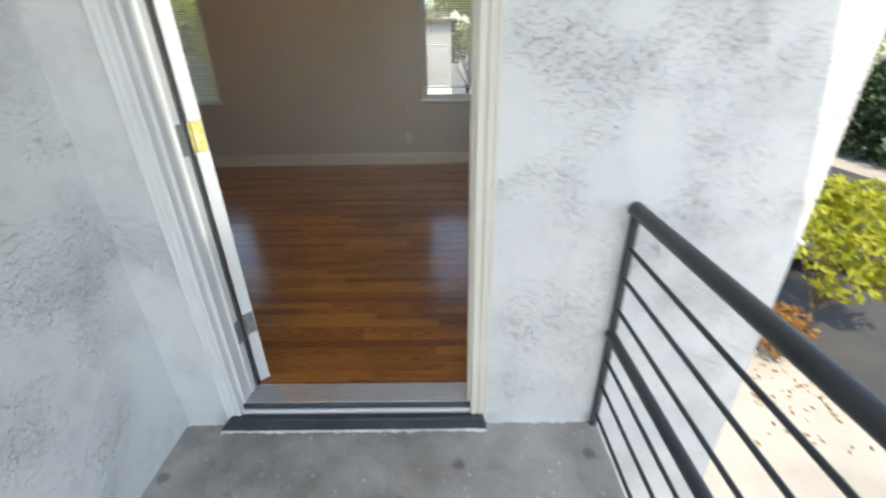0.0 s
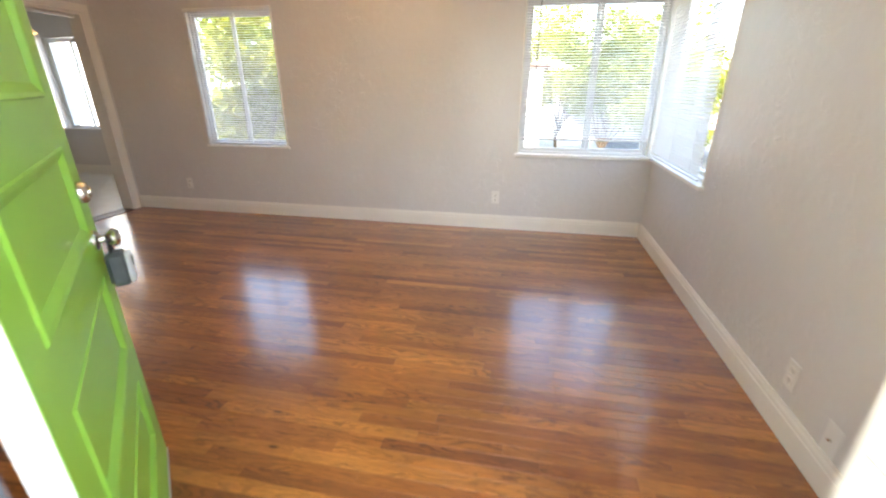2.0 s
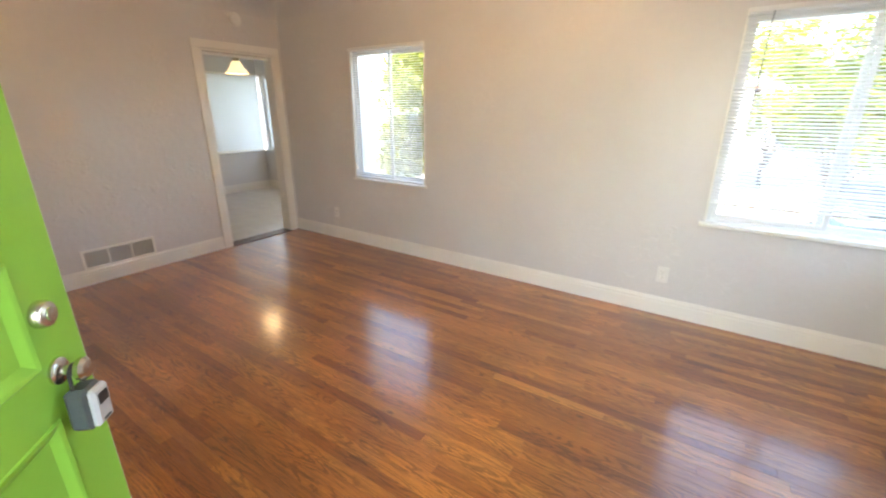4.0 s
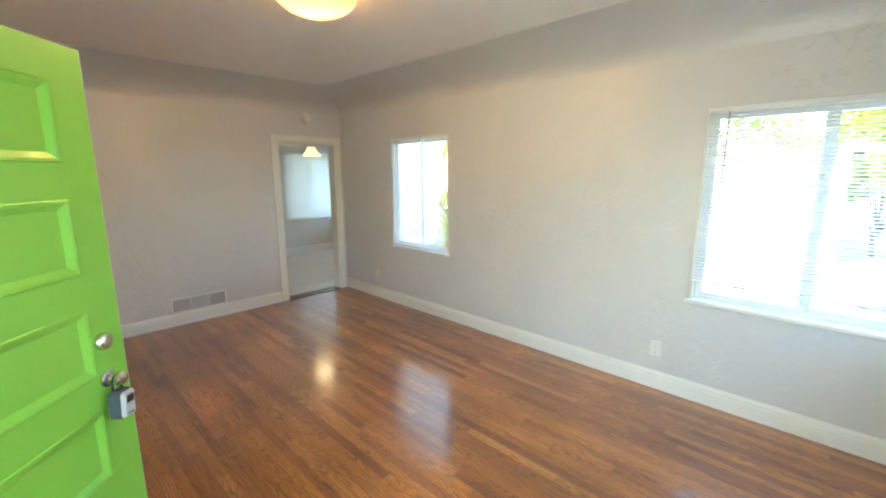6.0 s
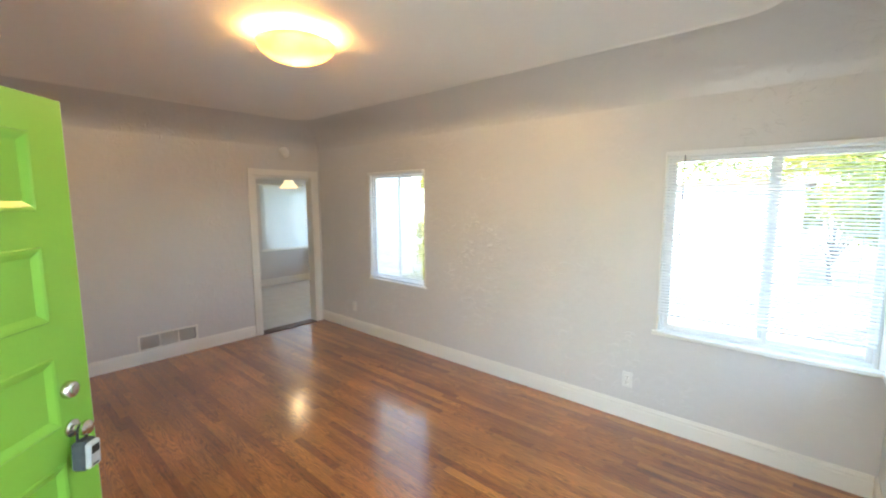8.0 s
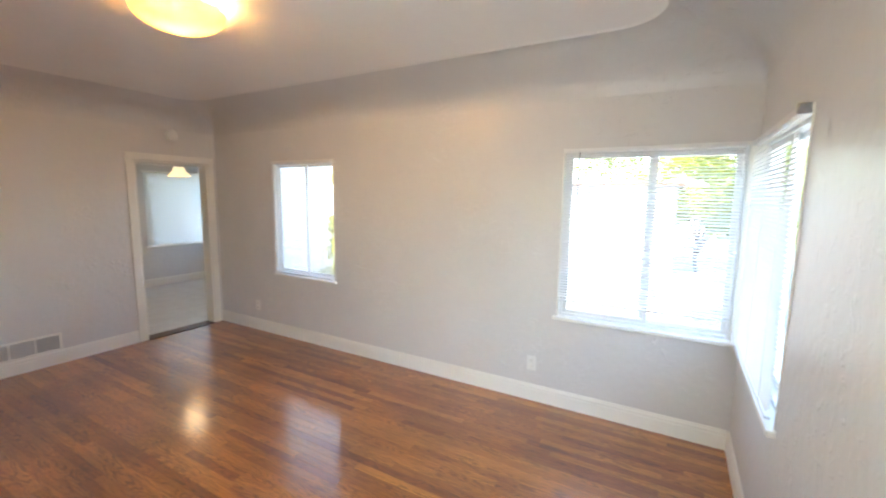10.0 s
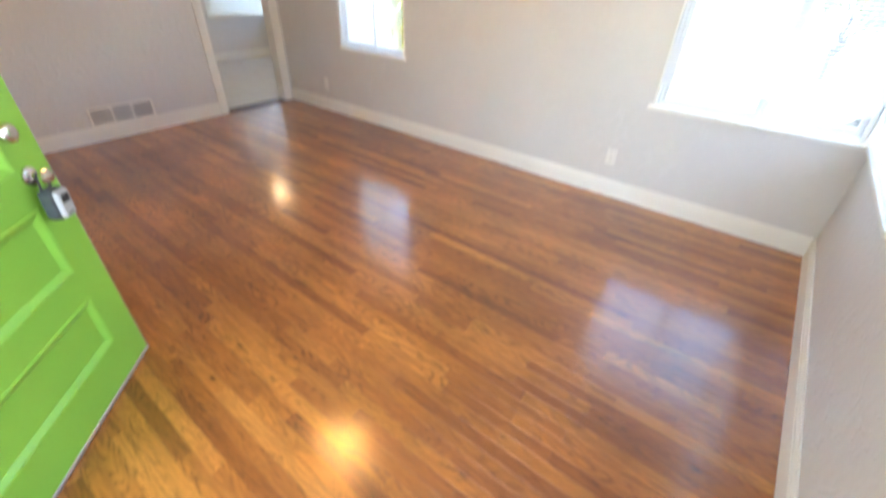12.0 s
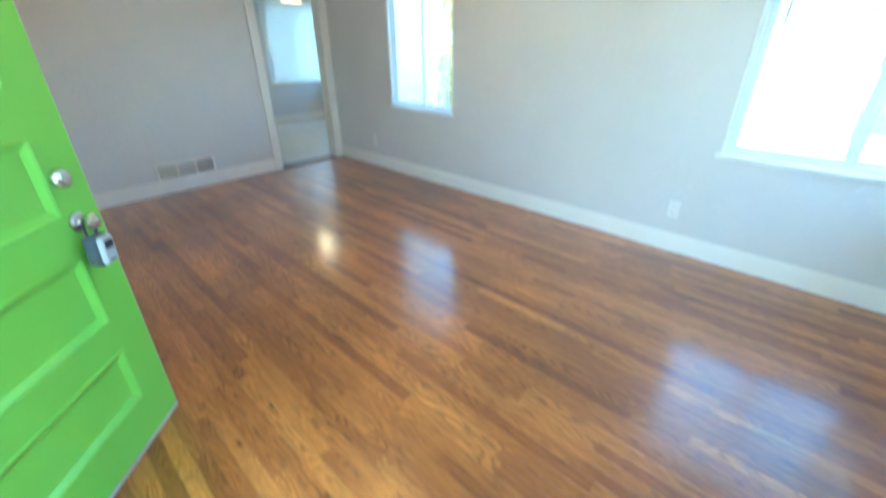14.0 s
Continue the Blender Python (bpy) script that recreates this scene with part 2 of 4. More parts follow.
def stucco(name):
    """White hand-trowelled stucco: smooth patches, rough pitted patches, faint grey smudges."""
    m = mat(name, (0.72, 0.72, 0.71), 0.9)
    b = m.node_tree.nodes["Principled BSDF"]
    v = coords(m)
    stain = nd(m, "ShaderNodeTexNoise", Scale=2.3, Detail=8.0, Roughness=0.7)
    wire(m, v, stain.inputs["Vector"])
    r = nd(m, "ShaderNodeValToRGB")
    e = r.color_ramp.elements
    e[0].position, e[0].color = 0.27, (0.54, 0.54, 0.535, 1)
    e[1].position, e[1].color = 0.50, (0.72, 0.72, 0.71, 1)
    k = e.new(0.75)
    k.color = (0.77, 0.77, 0.755, 1)
    wire(m, stain.outputs[0], r.inputs[0])
    wire(m, r.outputs[0], b.inputs["Base Color"])
    rough = nd(m, "ShaderNodeTexNoise", Scale=48.0, Detail=6.0, Roughness=0.65, Distortion=0.2)
    wire(m, v, rough.inputs["Vector"])
    mask = nd(m, "ShaderNodeTexNoise", Scale=3.4, Detail=2.0)
    wire(m, v, mask.inputs["Vector"])
    mr = nd(m, "ShaderNodeMapRange", From_Min=0.48, From_Max=0.66, To_Min=0.06, To_Max=0.9)
    wire(m, mask.outputs[0], mr.inputs[0])
    mul = nd(m, "ShaderNodeMath")
    mul.operation = "MULTIPLY"
    wire(m, rough.outputs[0], mul.inputs[0])
    wire(m, mr.outputs[0], mul.inputs[1])
    # torn trowel pits, in rough patches only, their shade darkened into the colour
    pmap = nd(m, "ShaderNodeMapping")
    pmap.inputs["Rotation"].default_value = (0.5, 0.5, 0.0)
    pmap.inputs["Scale"].default_value = (62.0, 62.0, 110.0)
    wire(m, v, pmap.inputs["Vector"])
    pit = nd(m, "ShaderNodeTexNoise", Scale=1.0, Detail=5.0, Roughness=0.62, Distortion=0.7)
    wire(m, pmap.outputs[0], pit.inputs["Vector"])
    hole = nd(m, "ShaderNodeMapRange", From_Min=0.54, From_Max=0.68, To_Min=0.0, To_Max=1.0)
    wire(m, pit.outputs[0], hole.inputs[0])
    where = nd(m, "ShaderNodeMapRange", From_Min=0.38, From_Max=0.66, To_Min=0.0, To_Max=1.0)
    wire(m, mask.outputs[0], where.inputs[0])
    deep = nd(m, "ShaderNodeMath")
    deep.operation = "MULTIPLY"
    wire(m, hole.outputs[0], deep.inputs[0])
    wire(m, where.outputs[0], deep.inputs[1])
    pit_shade = nd(m, "ShaderNodeMapRange", To_Min=1.0, To_Max=0.93)
    wire(m, deep.outputs[0], pit_shade.inputs[0])
    tint = nd(m, "ShaderNodeVectorMath")
    tint.operation = "MULTIPLY"
    wire(m, r.outputs[0], tint.inputs[0])
    wire(m, pit_shade.outputs[0], tint.inputs[1])
    wire(m, tint.outputs[0], b.inputs["Base Color"])
    wave = nd(m, "ShaderNodeTexNoise", Scale=6.0, Detail=2.0)
    wire(m, v, wave.inputs["Vector"])
    add = nd(m, "ShaderNodeMath")
    wire(m, mul.outputs[0], add.inputs[0])
    wire(m, wave.outputs[0], add.inputs[1])
    cut = nd(m, "ShaderNodeMath")
    cut.operation = "MULTIPLY_ADD"
    cut.inputs[1].default_value = -0.24
    wire(m, deep.outputs[0], cut.inputs[0])
    wire(m, add.outputs[0], cut.inputs[2])
    bp = nd(m, "ShaderNodeBump", Strength=1.0, Distance=0.015)
    wire(m, cut.outputs[0], bp.inputs["Height"])
    wire(m, bp.outputs[0], b.inputs["Normal"])
    return m


M_STUCCO = stucco("white stucco")
M_CONC = mottled("worn concrete", (0.25, 0.232, 0.205), (0.49, 0.468, 0.43), 4.2, 0.7, 0.35, 60, 0.14)


def spots(m, scale, size, shade):
    """Scattered drips or stains on a surface."""
    b = m.node_tree.nodes["Principled BSDF"]
    low = b.inputs["Base Color"].links[0].from_socket
    vo = nd(m, "ShaderNodeTexVoronoi", Scale=scale)
    wob = nd(m, "ShaderNodeTexNoise", Scale=scale * 3, Detail=3.0)
    v = coords(m)
    wire(m, v, wob.inputs["Vector"])
    wire(m, v, vo.inputs["Vector"])
    ad = nd(m, "ShaderNodeMath")
    ad.operation = "MULTIPLY_ADD"
    ad.inputs[1].default_value = 0.22
    wire(m, wob.outputs[0], ad.inputs[0])
    wire(m, vo.outputs["Distance"], ad.inputs[2])
    r = nd(m, "ShaderNodeMapRange", From_Min=0.11 + size * 0.6, From_Max=0.11 + size, To_Min=shade, To_Max=1.0)
    wire(m, ad.outputs[0], r.inputs[0])
    x = nd(m, "ShaderNodeVectorMath")
    x.operation = "MULTIPLY"
    wire(m, low, x.inputs[0])
    wire(m, r.outputs[0], x.inputs[1])
    wire(m, x.outputs[0], b.inputs["Base Color"])


spots(M_CONC, 5.0, 0.16, 0.55)
spots(M_CONC, 15.0, 0.12, 1.5)
M_PAVE = mottled("pale paving concrete", (0.34, 0.315, 0.27), (0.45, 0.42, 0.365), 0.8, 0.9, 0.2, 20, 0.08)
M_ASPH = mottled("asphalt", (0.045, 0.045, 0.047), (0.075, 0.073, 0.07), 1.5, 0.9, 0.4, 80, 0.2)
M_RAIL = mottled("blue grey rail paint", (0.030, 0.036, 0.044), (0.045, 0.052, 0.06), 8.0, 0.42, 0.1, 90, 0.08)
M_STEP = mottled("dark grey step paint", (0.035, 0.04, 0.05), (0.06, 0.065, 0.075), 7.0, 0.5, 0.2, 60, 0.1)
M_ALU = mottled("aluminium", (0.62, 0.62, 0.62), (0.72, 0.72, 0.72), 12.0, 0.35, 0.05, 80, 0.05, 0.8)
M_GREEN = mottled("lime green door paint", (0.28, 0.62, 0.075), (0.30, 0.65, 0.085), 3.0, 0.33, 0.05, 60, 0.02)
M_WHITE = mottled("white door edge paint", (0.74, 0.74, 0.72), (0.80, 0.80, 0.78), 4.0, 0.4, 0.08, 50, 0.03)
M_NICKEL = mottled("satin nickel", (0.62, 0.58, 0.52), (0.70, 0.66, 0.60), 20.0, 0.25, 0, 50, 0.03, 1.0)
M_BRASS = mottled("worn brass with paint drips", (0.55, 0.44, 0.06), (0.86, 0.80, 0.42), 42.0, 0.3, 0.2, 90, 0.1, 0.8)
M_STEEL = mottled("grey steel", (0.36, 0.36, 0.37), (0.5, 0.5, 0.5), 25.0, 0.38, 0.1, 90, 0.06, 0.9)
M_RUBBER = mottled("dark grey rubber", (0.05, 0.06, 0.07), (0.075, 0.085, 0.095), 20.0, 0.55, 0.1, 150, 0.05)
M_LOCK = mottled("light grey plastic", (0.50, 0.52, 0.55), (0.57, 0.59, 0.62), 20.0, 0.4, 0, 50, 0.03)
M_BLACK = mat("black plastic", (0.015, 0.015, 0.017), 0.35)
M_PLATE = mat("white plastic", (0.80, 0.79, 0.76), 0.35)
M_VINYL = mottled("white window vinyl", (0.78, 0.78, 0.77), (0.82, 0.82, 0.81), 5.0, 0.35, 0, 40, 0.02)
M_SLAT = sheer("white blind slat", (0.86, 0.86, 0.85), 0.08, 0.4)
M_SHADE = sheer("white shade cloth", (0.78, 0.81, 0.82), 0.26, 0.8)
M_GLASS = glass("window glass")
M_TILE = mottled("cream floor tile", (0.60, 0.56, 0.50), (0.70, 0.67, 0.61), 6.0, 0.35, 0.05, 30, 0.05)
M_GROUT = mat("grey grout", (0.38, 0.36, 0.33), 0.9)
M_DARKOAK = mottled("dark oak", (0.07, 0.025, 0.010), (0.12, 0.045, 0.018), 9.0, 0.4, 0.1, 60, 0.1, stretch=(12, 1, 1))
M_VENT = mat("grey vent shadow metal", (0.22, 0.22, 0.23), 0.5)


def alabaster(name):
    """Lit amber glass bowl, brightest before its bulbs, with cloudy veins."""
    m = glow(name, (1.0, 0.48, 0.09), 0.1)
    b = m.node_tree.nodes["Principled BSDF"]
    b.inputs["Base Color"].default_value = (0.8, 0.7, 0.5, 1)
    tc = nd(m, "ShaderNodeTexCoord")
    ln = nd(m, "ShaderNodeVectorMath")
    ln.operation = "MULTIPLY"
    ln.inputs[1].default_value = (1, 1, 0)
    wire(m, tc.outputs["Object"], ln.inputs[0])
    le = nd(m, "ShaderNodeVectorMath")
    le.operation = "LENGTH"
    wire(m, ln.outputs[0], le.inputs[0])
    mr = nd(m, "ShaderNodeMapRange", From_Min=0.04, From_Max=0.25, To_Min=0.16, To_Max=0.07)
    wire(m, le.outputs["Value"], mr.inputs[0])
    n = nd(m, "ShaderNodeTexNoise", Scale=9.0, Detail=5.0, Distortion=1.5)
    wire(m, tc.outputs["Object"], n.inputs["Vector"])
    nr = nd(m, "ShaderNodeMapRange", From_Min=0.3, From_Max=0.7, To_Min=0.65, To_Max=1.3)
    wire(m, n.outputs[0], nr.inputs[0])
    mu = nd(m, "ShaderNodeMath")
    mu.operation = "MULTIPLY"
    wire(m, mr.outputs[0], mu.inputs[0])
    wire(m, nr.outputs[0], mu.inputs[1])
    wire(m, mu.outputs[0], b.inputs["Emission Strength"])
    see, mx = nd(m, "ShaderNodeBsdfTransparent"), nd(m, "ShaderNodeMixShader")
    see.inputs[0].default_value = (1.0, 0.86, 0.62, 1)
    mx.inputs[0].default_value = 0.35
    wire(m, b.outputs[0], mx.inputs[1])
    wire(m, see.outputs[0], mx.inputs[2])
    wire(m, mx.outputs[0], m.node_tree.nodes["Material Output"].inputs[0])
    return m


M_BOWL = alabaster("amber alabaster glass")
M_PEND = glow("lit frosted glass", (1.0, 0.74, 0.40), 0.10)
M_BARK = mottled("bark", (0.09, 0.065, 0.045), (0.16, 0.12, 0.085), 6.0, 0.9, 0.6, 30, 0.2, stretch=(1, 1, 0.3))
M_LEAF_Y = leafy("yellow green leaves", (0.24, 0.28, 0.02), (0.50, 0.48, 0.05), 0.5)
M_LEAF_G = leafy("green leaves", (0.15, 0.20, 0.02), (0.32, 0.35, 0.045), 0.5)
M_LEAF_M = leafy("light green leaves", (0.22, 0.26, 0.022), (0.44, 0.43, 0.05), 0.5)
M_LEAF_D = leafy("dark hedge leaves", (0.012, 0.035, 0.010), (0.035, 0.07, 0.018), 0.2)
M_LEAF_O = leafy("orange dry leaves", (0.28, 0.10, 0.02), (0.30, 0.20, 0.05))
M_ROOF = mottled("brown roofing", (0.16, 0.09, 0.06), (0.24, 0.14, 0.09), 4.0, 0.9, 0.4, 30, 0.2)
M_CAR = mottled("grey car paint", (0.16, 0.17, 0.18), (0.18, 0.19, 0.20), 2.0, 0.25, 0, 40, 0.02, 0.5)
M_CARGLASS = mat("dark car glass", (0.02, 0.025, 0.03), 0.08)
M_TYRE = mat("tyre rubber", (0.02, 0.02, 0.02), 0.8)


# ---- mesh helpers ----
def box(bm, x0, y0, z0, x1, y1, z1, bevel=0.0, m=None, seg=1):
    r = bmesh.ops.create_cube(bm, size=1.0)
    vs = r["verts"]
    t = Matrix.Translation(((x0 + x1) / 2, (y0 + y1) / 2, (z0 + z1) / 2)) @ Matrix.Diagonal((abs(x1 - x0), abs(y1 - y0), abs(z1 - z0), 1))
    bmesh.ops.transform(bm, matrix=t, verts=vs)
    if bevel:
        es = list({e for v in vs for e in v.link_edges})
        rb = bmesh.ops.bevel(bm, geom=es, offset=bevel, segments=seg, affect="EDGES", profile=0.5)
        vs = list({v for f in rb["faces"] for v in f.verts} | {v for v in vs if v.is_valid})
    if m is not None:
        bmesh.ops.transform(bm, matrix=m, verts=vs)
    return bm


def lathe(bm, profile, seg=24, m=None, caps=True):
    """Turns (radius, height) pairs round the z axis."""
    rings = []
    vs = []
    for r, z in profile:
        ring = [bm.verts.new((r * math.cos(2 * math.pi * i / seg), r * math.sin(2 * math.pi * i / seg), z)) for i in range(seg)]
        rings.append(ring)
        vs += ring
    for a, b in zip(rings, rings[1:]):
        for i in range(seg):
            bm.faces.new((a[i], a[(i + 1) % seg], b[(i + 1) % seg], b[i]))
    if caps:
        bm.faces.new(rings[0][::-1])
        bm.faces.new(rings[-1])
    if m is not None:
        bmesh.ops.transform(bm, matrix=m, verts=vs)
    return bm


def rod(bm, a, b, r, seg=12, r2=None):
    a, b = Vector(a), Vector(b)
    m = Matrix.Translation(a) @ (b - a).to_track_quat("Z", "Y").to_matrix().to_4x4()
    return lathe(bm, [(r, 0), (r if r2 is None else r2, (b - a).length)], seg, m)


def bmnew():
    return bmesh.new()


def mesh_of(bm, name, material, smooth=False):
    bmesh.ops.recalc_face_normals(bm, faces=bm.faces[:])
    me = bpy.data.meshes.new(name)
    bm.to_mesh(me)
    bm.free()
    me.materials.append(material)
    if smooth:
        me.shade_smooth()
        me.set_sharp_from_angle(angle=radians(35))
    return me


def part(name, bm, material, parent, label="", smooth=False):
    ob = new(name, mesh_of(bm, name, material, smooth))
    ob.parent = parent
    return tagged(ob, label) if label else ob


def thing(name, label, category, m=None, group="", kind=""):
    ob = new(name)
    ob.empty_display_size = 0.05
    if m is not None:
        ob.matrix_world = m
    return tagged(ob, label, category, group, kind)


def solid(name, bm, material, label, category="", kind="", smooth=False, group=""):
    return tagged(new(name, mesh_of(bm, name, material, smooth)), label, category, group, kind)


def boxes(*rows, bevel=0.0):
    bm = bmnew()
    for r in rows:
        box(bm, *r, bevel=bevel)
    return bm


# ---- plan ----
W, E, N, S = -5.575, 0.015, 0.015, -3.727      # inner faces of the living room
XE, YN, YS = 0.252, 0.150, -3.852             # outer faces
TOP, FTOP, LOW = 2.95, 2.76, -2.7                          # wall tops, ground outside
SILL, HEAD = 0.755, 2.03
SWX0, SWX1 = -4.465, -3.55                     # small north window
BWX0, BWY1 = -1.17, -1.16                      # corner window: west end, south end
FDY0, FDY1, FDH = -0.905, -0.10, 2.03          # doorway to the far room
DX0, DX1, DH = -1.785, -0.830, 2.075            # entrance
FX0, FX1, FY0, FY1 = -8.5, -5.70, -2.2, 1.62   # far room inside

# ---- structure ----
solid("wall_north", boxes(
    (FX1 + 0.1, N, LOW, SWX0, YN, TOP), (SWX0, N, LOW, SWX1, YN, SILL - 0.02), (SWX0, N, HEAD, SWX1, YN, TOP),
    (SWX1, N, LOW, BWX0, YN, TOP), (BWX0, N, LOW, XE, YN, SILL - 0.02), (BWX0, N, HEAD, XE, YN, TOP)), M_WALL,
    "light grey painted plaster wall with two windows", "wall", "structure")
solid("wall_east", boxes(
    (E, BWY1, LOW, XE, N, SILL - 0.02), (E, BWY1, HEAD, XE, N, TOP), (E, YS + 0.004, LOW, XE - 0.004, BWY1, TOP)), M_WALL,
    "light grey painted plaster wall with corner window", "wall", "structure")
solid("wall_west", boxes(
    (FX1, S, 0, W, FDY0, TOP), (FX1, FDY0, FDH, W, FDY1, TOP), (FX1, FDY1, 0, W, N, TOP)), M_WALL,
    "light grey painted plaster wall with open doorway", "wall", "structure")
SM = -3.79
solid("wall_south", boxes(
    (FX1, SM, 0, DX0 - 0.025, S, TOP), (DX0 - 0.025, SM, DH + 0.025, DX1 + 0.025, S, TOP), (DX1 + 0.025, SM, 0, E, S, TOP)), M_WALL,
    "light grey painted plaster wall round the entrance", "wall", "structure")
solid("wall_outside", boxes(
    (-2.032, YS, LOW, DX0 - 0.025, SM, TOP), (DX0 - 0.025, YS, LOW, DX1 + 0.025, SM, -0.03), (DX0 - 0.025, YS, DH + 0.025, DX1 + 0.025, SM, TOP),
    (DX1 + 0.025, YS, LOW, XE, SM, TOP)), M_STUCCO, "white hand-trowelled stucco outer wall", "wall", "structure")
solid("wall_porch", boxes((-2.30, -8.2, LOW, -2.032, SM, TOP)), M_STUCCO, "white stucco side wall beside the landing", "wall", "structure")
solid("subfloor", boxes((FX1, SM, -0.25, E, N, -0.02)), M_DARKOAK, "dark timber subfloor", "floor", "structure")
# unseen slab, added to keep sun off the landing and most of the wall
solid("shade_slab", boxes((-2.30, -6.3, 2.60, -0.14, YS, 2.75)), M_STUCCO, "unseen slab added over the landing to cast its shade", "roof", "structure")
solid("house_roof", boxes((-5.75, YS, TOP, XE + 0.1, YN + 0.15, TOP + 0.12), (FX0 - 0.3, FY0 - 0.3, FTOP, -5.75, YN + 0.15, FTOP + 0.10), (FX0 - 0.3, YN + 0.15, FTOP, -6.6, FY1 + 0.3, FTOP + 0.10)), M_ROOF, "flat brown roof", "roof", "structure")
solid("landing", boxes((-2.032, -8.2, -0.26, -0.302, YS, -0.09)), M_CONC, "worn grey concrete landing", "floor", "structure")


def outline(x0, y0, x1, y1, r, seg=8):
    pts = []
    for cx, cy, a0 in ((x1 - r, y1 - r, 0), (x0 + r, y1 - r, 90), (x0 + r, y0 + r, 180), (x1 - r, y0 + r, 270)):
        for i in range(seg + 1):
            a = radians(a0 + 90 * i / seg)
            pts.append((cx + r * math.cos(a), cy + r * math.sin(a)))
    return pts


COVE, CZ0, CZ1, CEIL = 0.59, 2.40, 2.765, 2.662
inner = outline(W + COVE, S + COVE, E - COVE, N - COVE, 0.30)
outer = outline(W, S, E, N, 0.03)
bm = bmnew()
rings = []
for k in range(11):
    a = radians(90 * k / 10)
    f, z = 1 - math.cos(a), CZ0 + (CZ1 - CZ0) * math.sin(a)
    rings.append([bm.verts.new((o[0] + (i[0] - o[0]) * f, o[1] + (i[1] - o[1]) * f, z)) for o, i in zip(outer, inner)])
for a, b in zip(rings, rings[1:]):
    for i in range(len(a)):
        bm.faces.new((a[i], a[(i + 1) % len(a)], b[(i + 1) % len(a)], b[i]))
solid("cove", bm, M_WALL, "grey painted plaster cove under the ceiling", "trim", "structure", True)
bm = bmnew()
LIP = 0.53
rng = random.Random(12)
corners = outline(W + LIP, S + LIP, E - LIP, N - LIP, 0.26)
lip = []
for (x0, y0), (x1, y1) in zip(corners, corners[1:] + corners[:1]):
    steps = max(1, int(math.hypot(x1 - x0, y1 - y0) / 0.06))
    lip += [(x0 + (x1 - x0) * k / steps, y0 + (y1 - y0) * k / steps) for k in range(steps)]
mx_, my_ = (W + E) / 2, (S + N) / 2
wob, drift = [], 0.0
for k in range(len(lip)):
    drift = 0.8 * drift + rng.uniform(-0.0022, 0.0022)
    wob.append(drift + (rng.uniform(0.004, 0.010) if rng.random() < 0.02 else 0))
rings = []
for out, z in ((-0.030, 0.0), (-0.016, -0.003), (-0.004, -0.010), (0.004, -0.009), (0.007, 0.0), (0.004, 0.012), (0.0, CZ1 + 0.1 - CEIL)):
    ring = []
    for (x, y), w in zip(lip, wob):
        d = Vector((x - mx_, y - my_)).normalized()
        ring.append(bm.verts.new((x + d.x * (out + w), y + d.y * (out + w), CEIL + z)))
    rings.append(ring)
n = len(lip)
for a, b in zip(rings, rings[1:]):
    for i in range(n):
        bm.faces.new((a[i], a[(i + 1) % n], b[(i + 1) % n], b[i]))
bm.faces.new(rings[0])
bm.faces.new(rings[-1][::-1])
solid("ceiling", bm, M_CEIL, "off-white painted plaster ceiling with a hand-run lip", "ceiling", "structure", True)

# far room shell
solid("wall_far_west", boxes(
    (FX0 - 0.2, FY0, -0.3, FX0, 0.56, FTOP), (FX0 - 0.2, 0.56, -0.3, FX0, FY1, 0.70), (FX0 - 0.2, 0.56, 2.03, FX0, FY1, FTOP)), M_WALL,
    "grey painted wall of the far room", "wall", "structure")
solid("wall_far_north", boxes(
    (FX0 - 0.2, FY1, -0.3, FX0 + 0.12, FY1 + 0.2, FTOP), (FX0 + 0.12, FY1, -0.3, -7.5, FY1 + 0.2, 0.70), (FX0 + 0.12, FY1, 2.03, -7.5, FY1 + 0.2, FTOP),
    (-7.5, FY1, -0.3, -6.9, FY1 + 0.2, FTOP)), M_WALL, "grey painted wall of the far room", "wall", "structure")
far_east = solid("wall_far_east", boxes((0, 0, LOW, 2.05, 0.12, FTOP)), M_STUCCO, "white stucco outer wall of the far room", "wall", "structure")
far_east.matrix_world = pose(-5.70, 0.12, 0, 0, 0, 128)
solid("wall_far_south", boxes((FX0 - 0.2, FY0 - 0.12, -0.3, FX1, FY0, FTOP)), M_WALL, "grey painted wall of the far room", "wall", "structure")
solid("ceiling_far", boxes((FX0, FY0, 2.6, FX1, FY1, 2.75)), M_CEIL, "off-white ceiling of the far room", "ceiling", "structure")
solid("floor_far_bed", boxes((FX0, FY0, -0.3, FX1, FY1, -0.008)), M_GROUT, "grey grout bed", "floor", "structure")


# ---- baseboards ----
def skirting(name, a, b, inward, h=0.14, th=0.015):
    """A moulded board from a to b on the floor, its back at the wall."""
    prof = [(0, 0.001), (th, 0.001), (th, h * 0.70), (th * 0.80, h * 0.72), (th * 0.80, h * 0.76), (th * 0.95, h * 0.78), (th * 0.9, h * 0.86), (th * 0.5, h * 0.93), (th * 0.45, h), (0, h)]
    bm = bmnew()
    iv = Vector((*inward, 0))
    ends = []
    for p in (a, b):
        ends.append([bm.verts.new(Vector((*p, 0)) + iv * d + Vector((0, 0, z))) for d, z in prof])
    n = len(prof)
    for i in range(n):
        bm.faces.new((ends[0][i], ends[0][(i + 1) % n], ends[1][(i + 1) % n], ends[1][i]))
    bm.faces.new(ends[0])
    bm.faces.new(ends[1][::-1])
    return solid(name, bm, M_TRIM, "cream painted moulded baseboard", "baseboard", "structure")


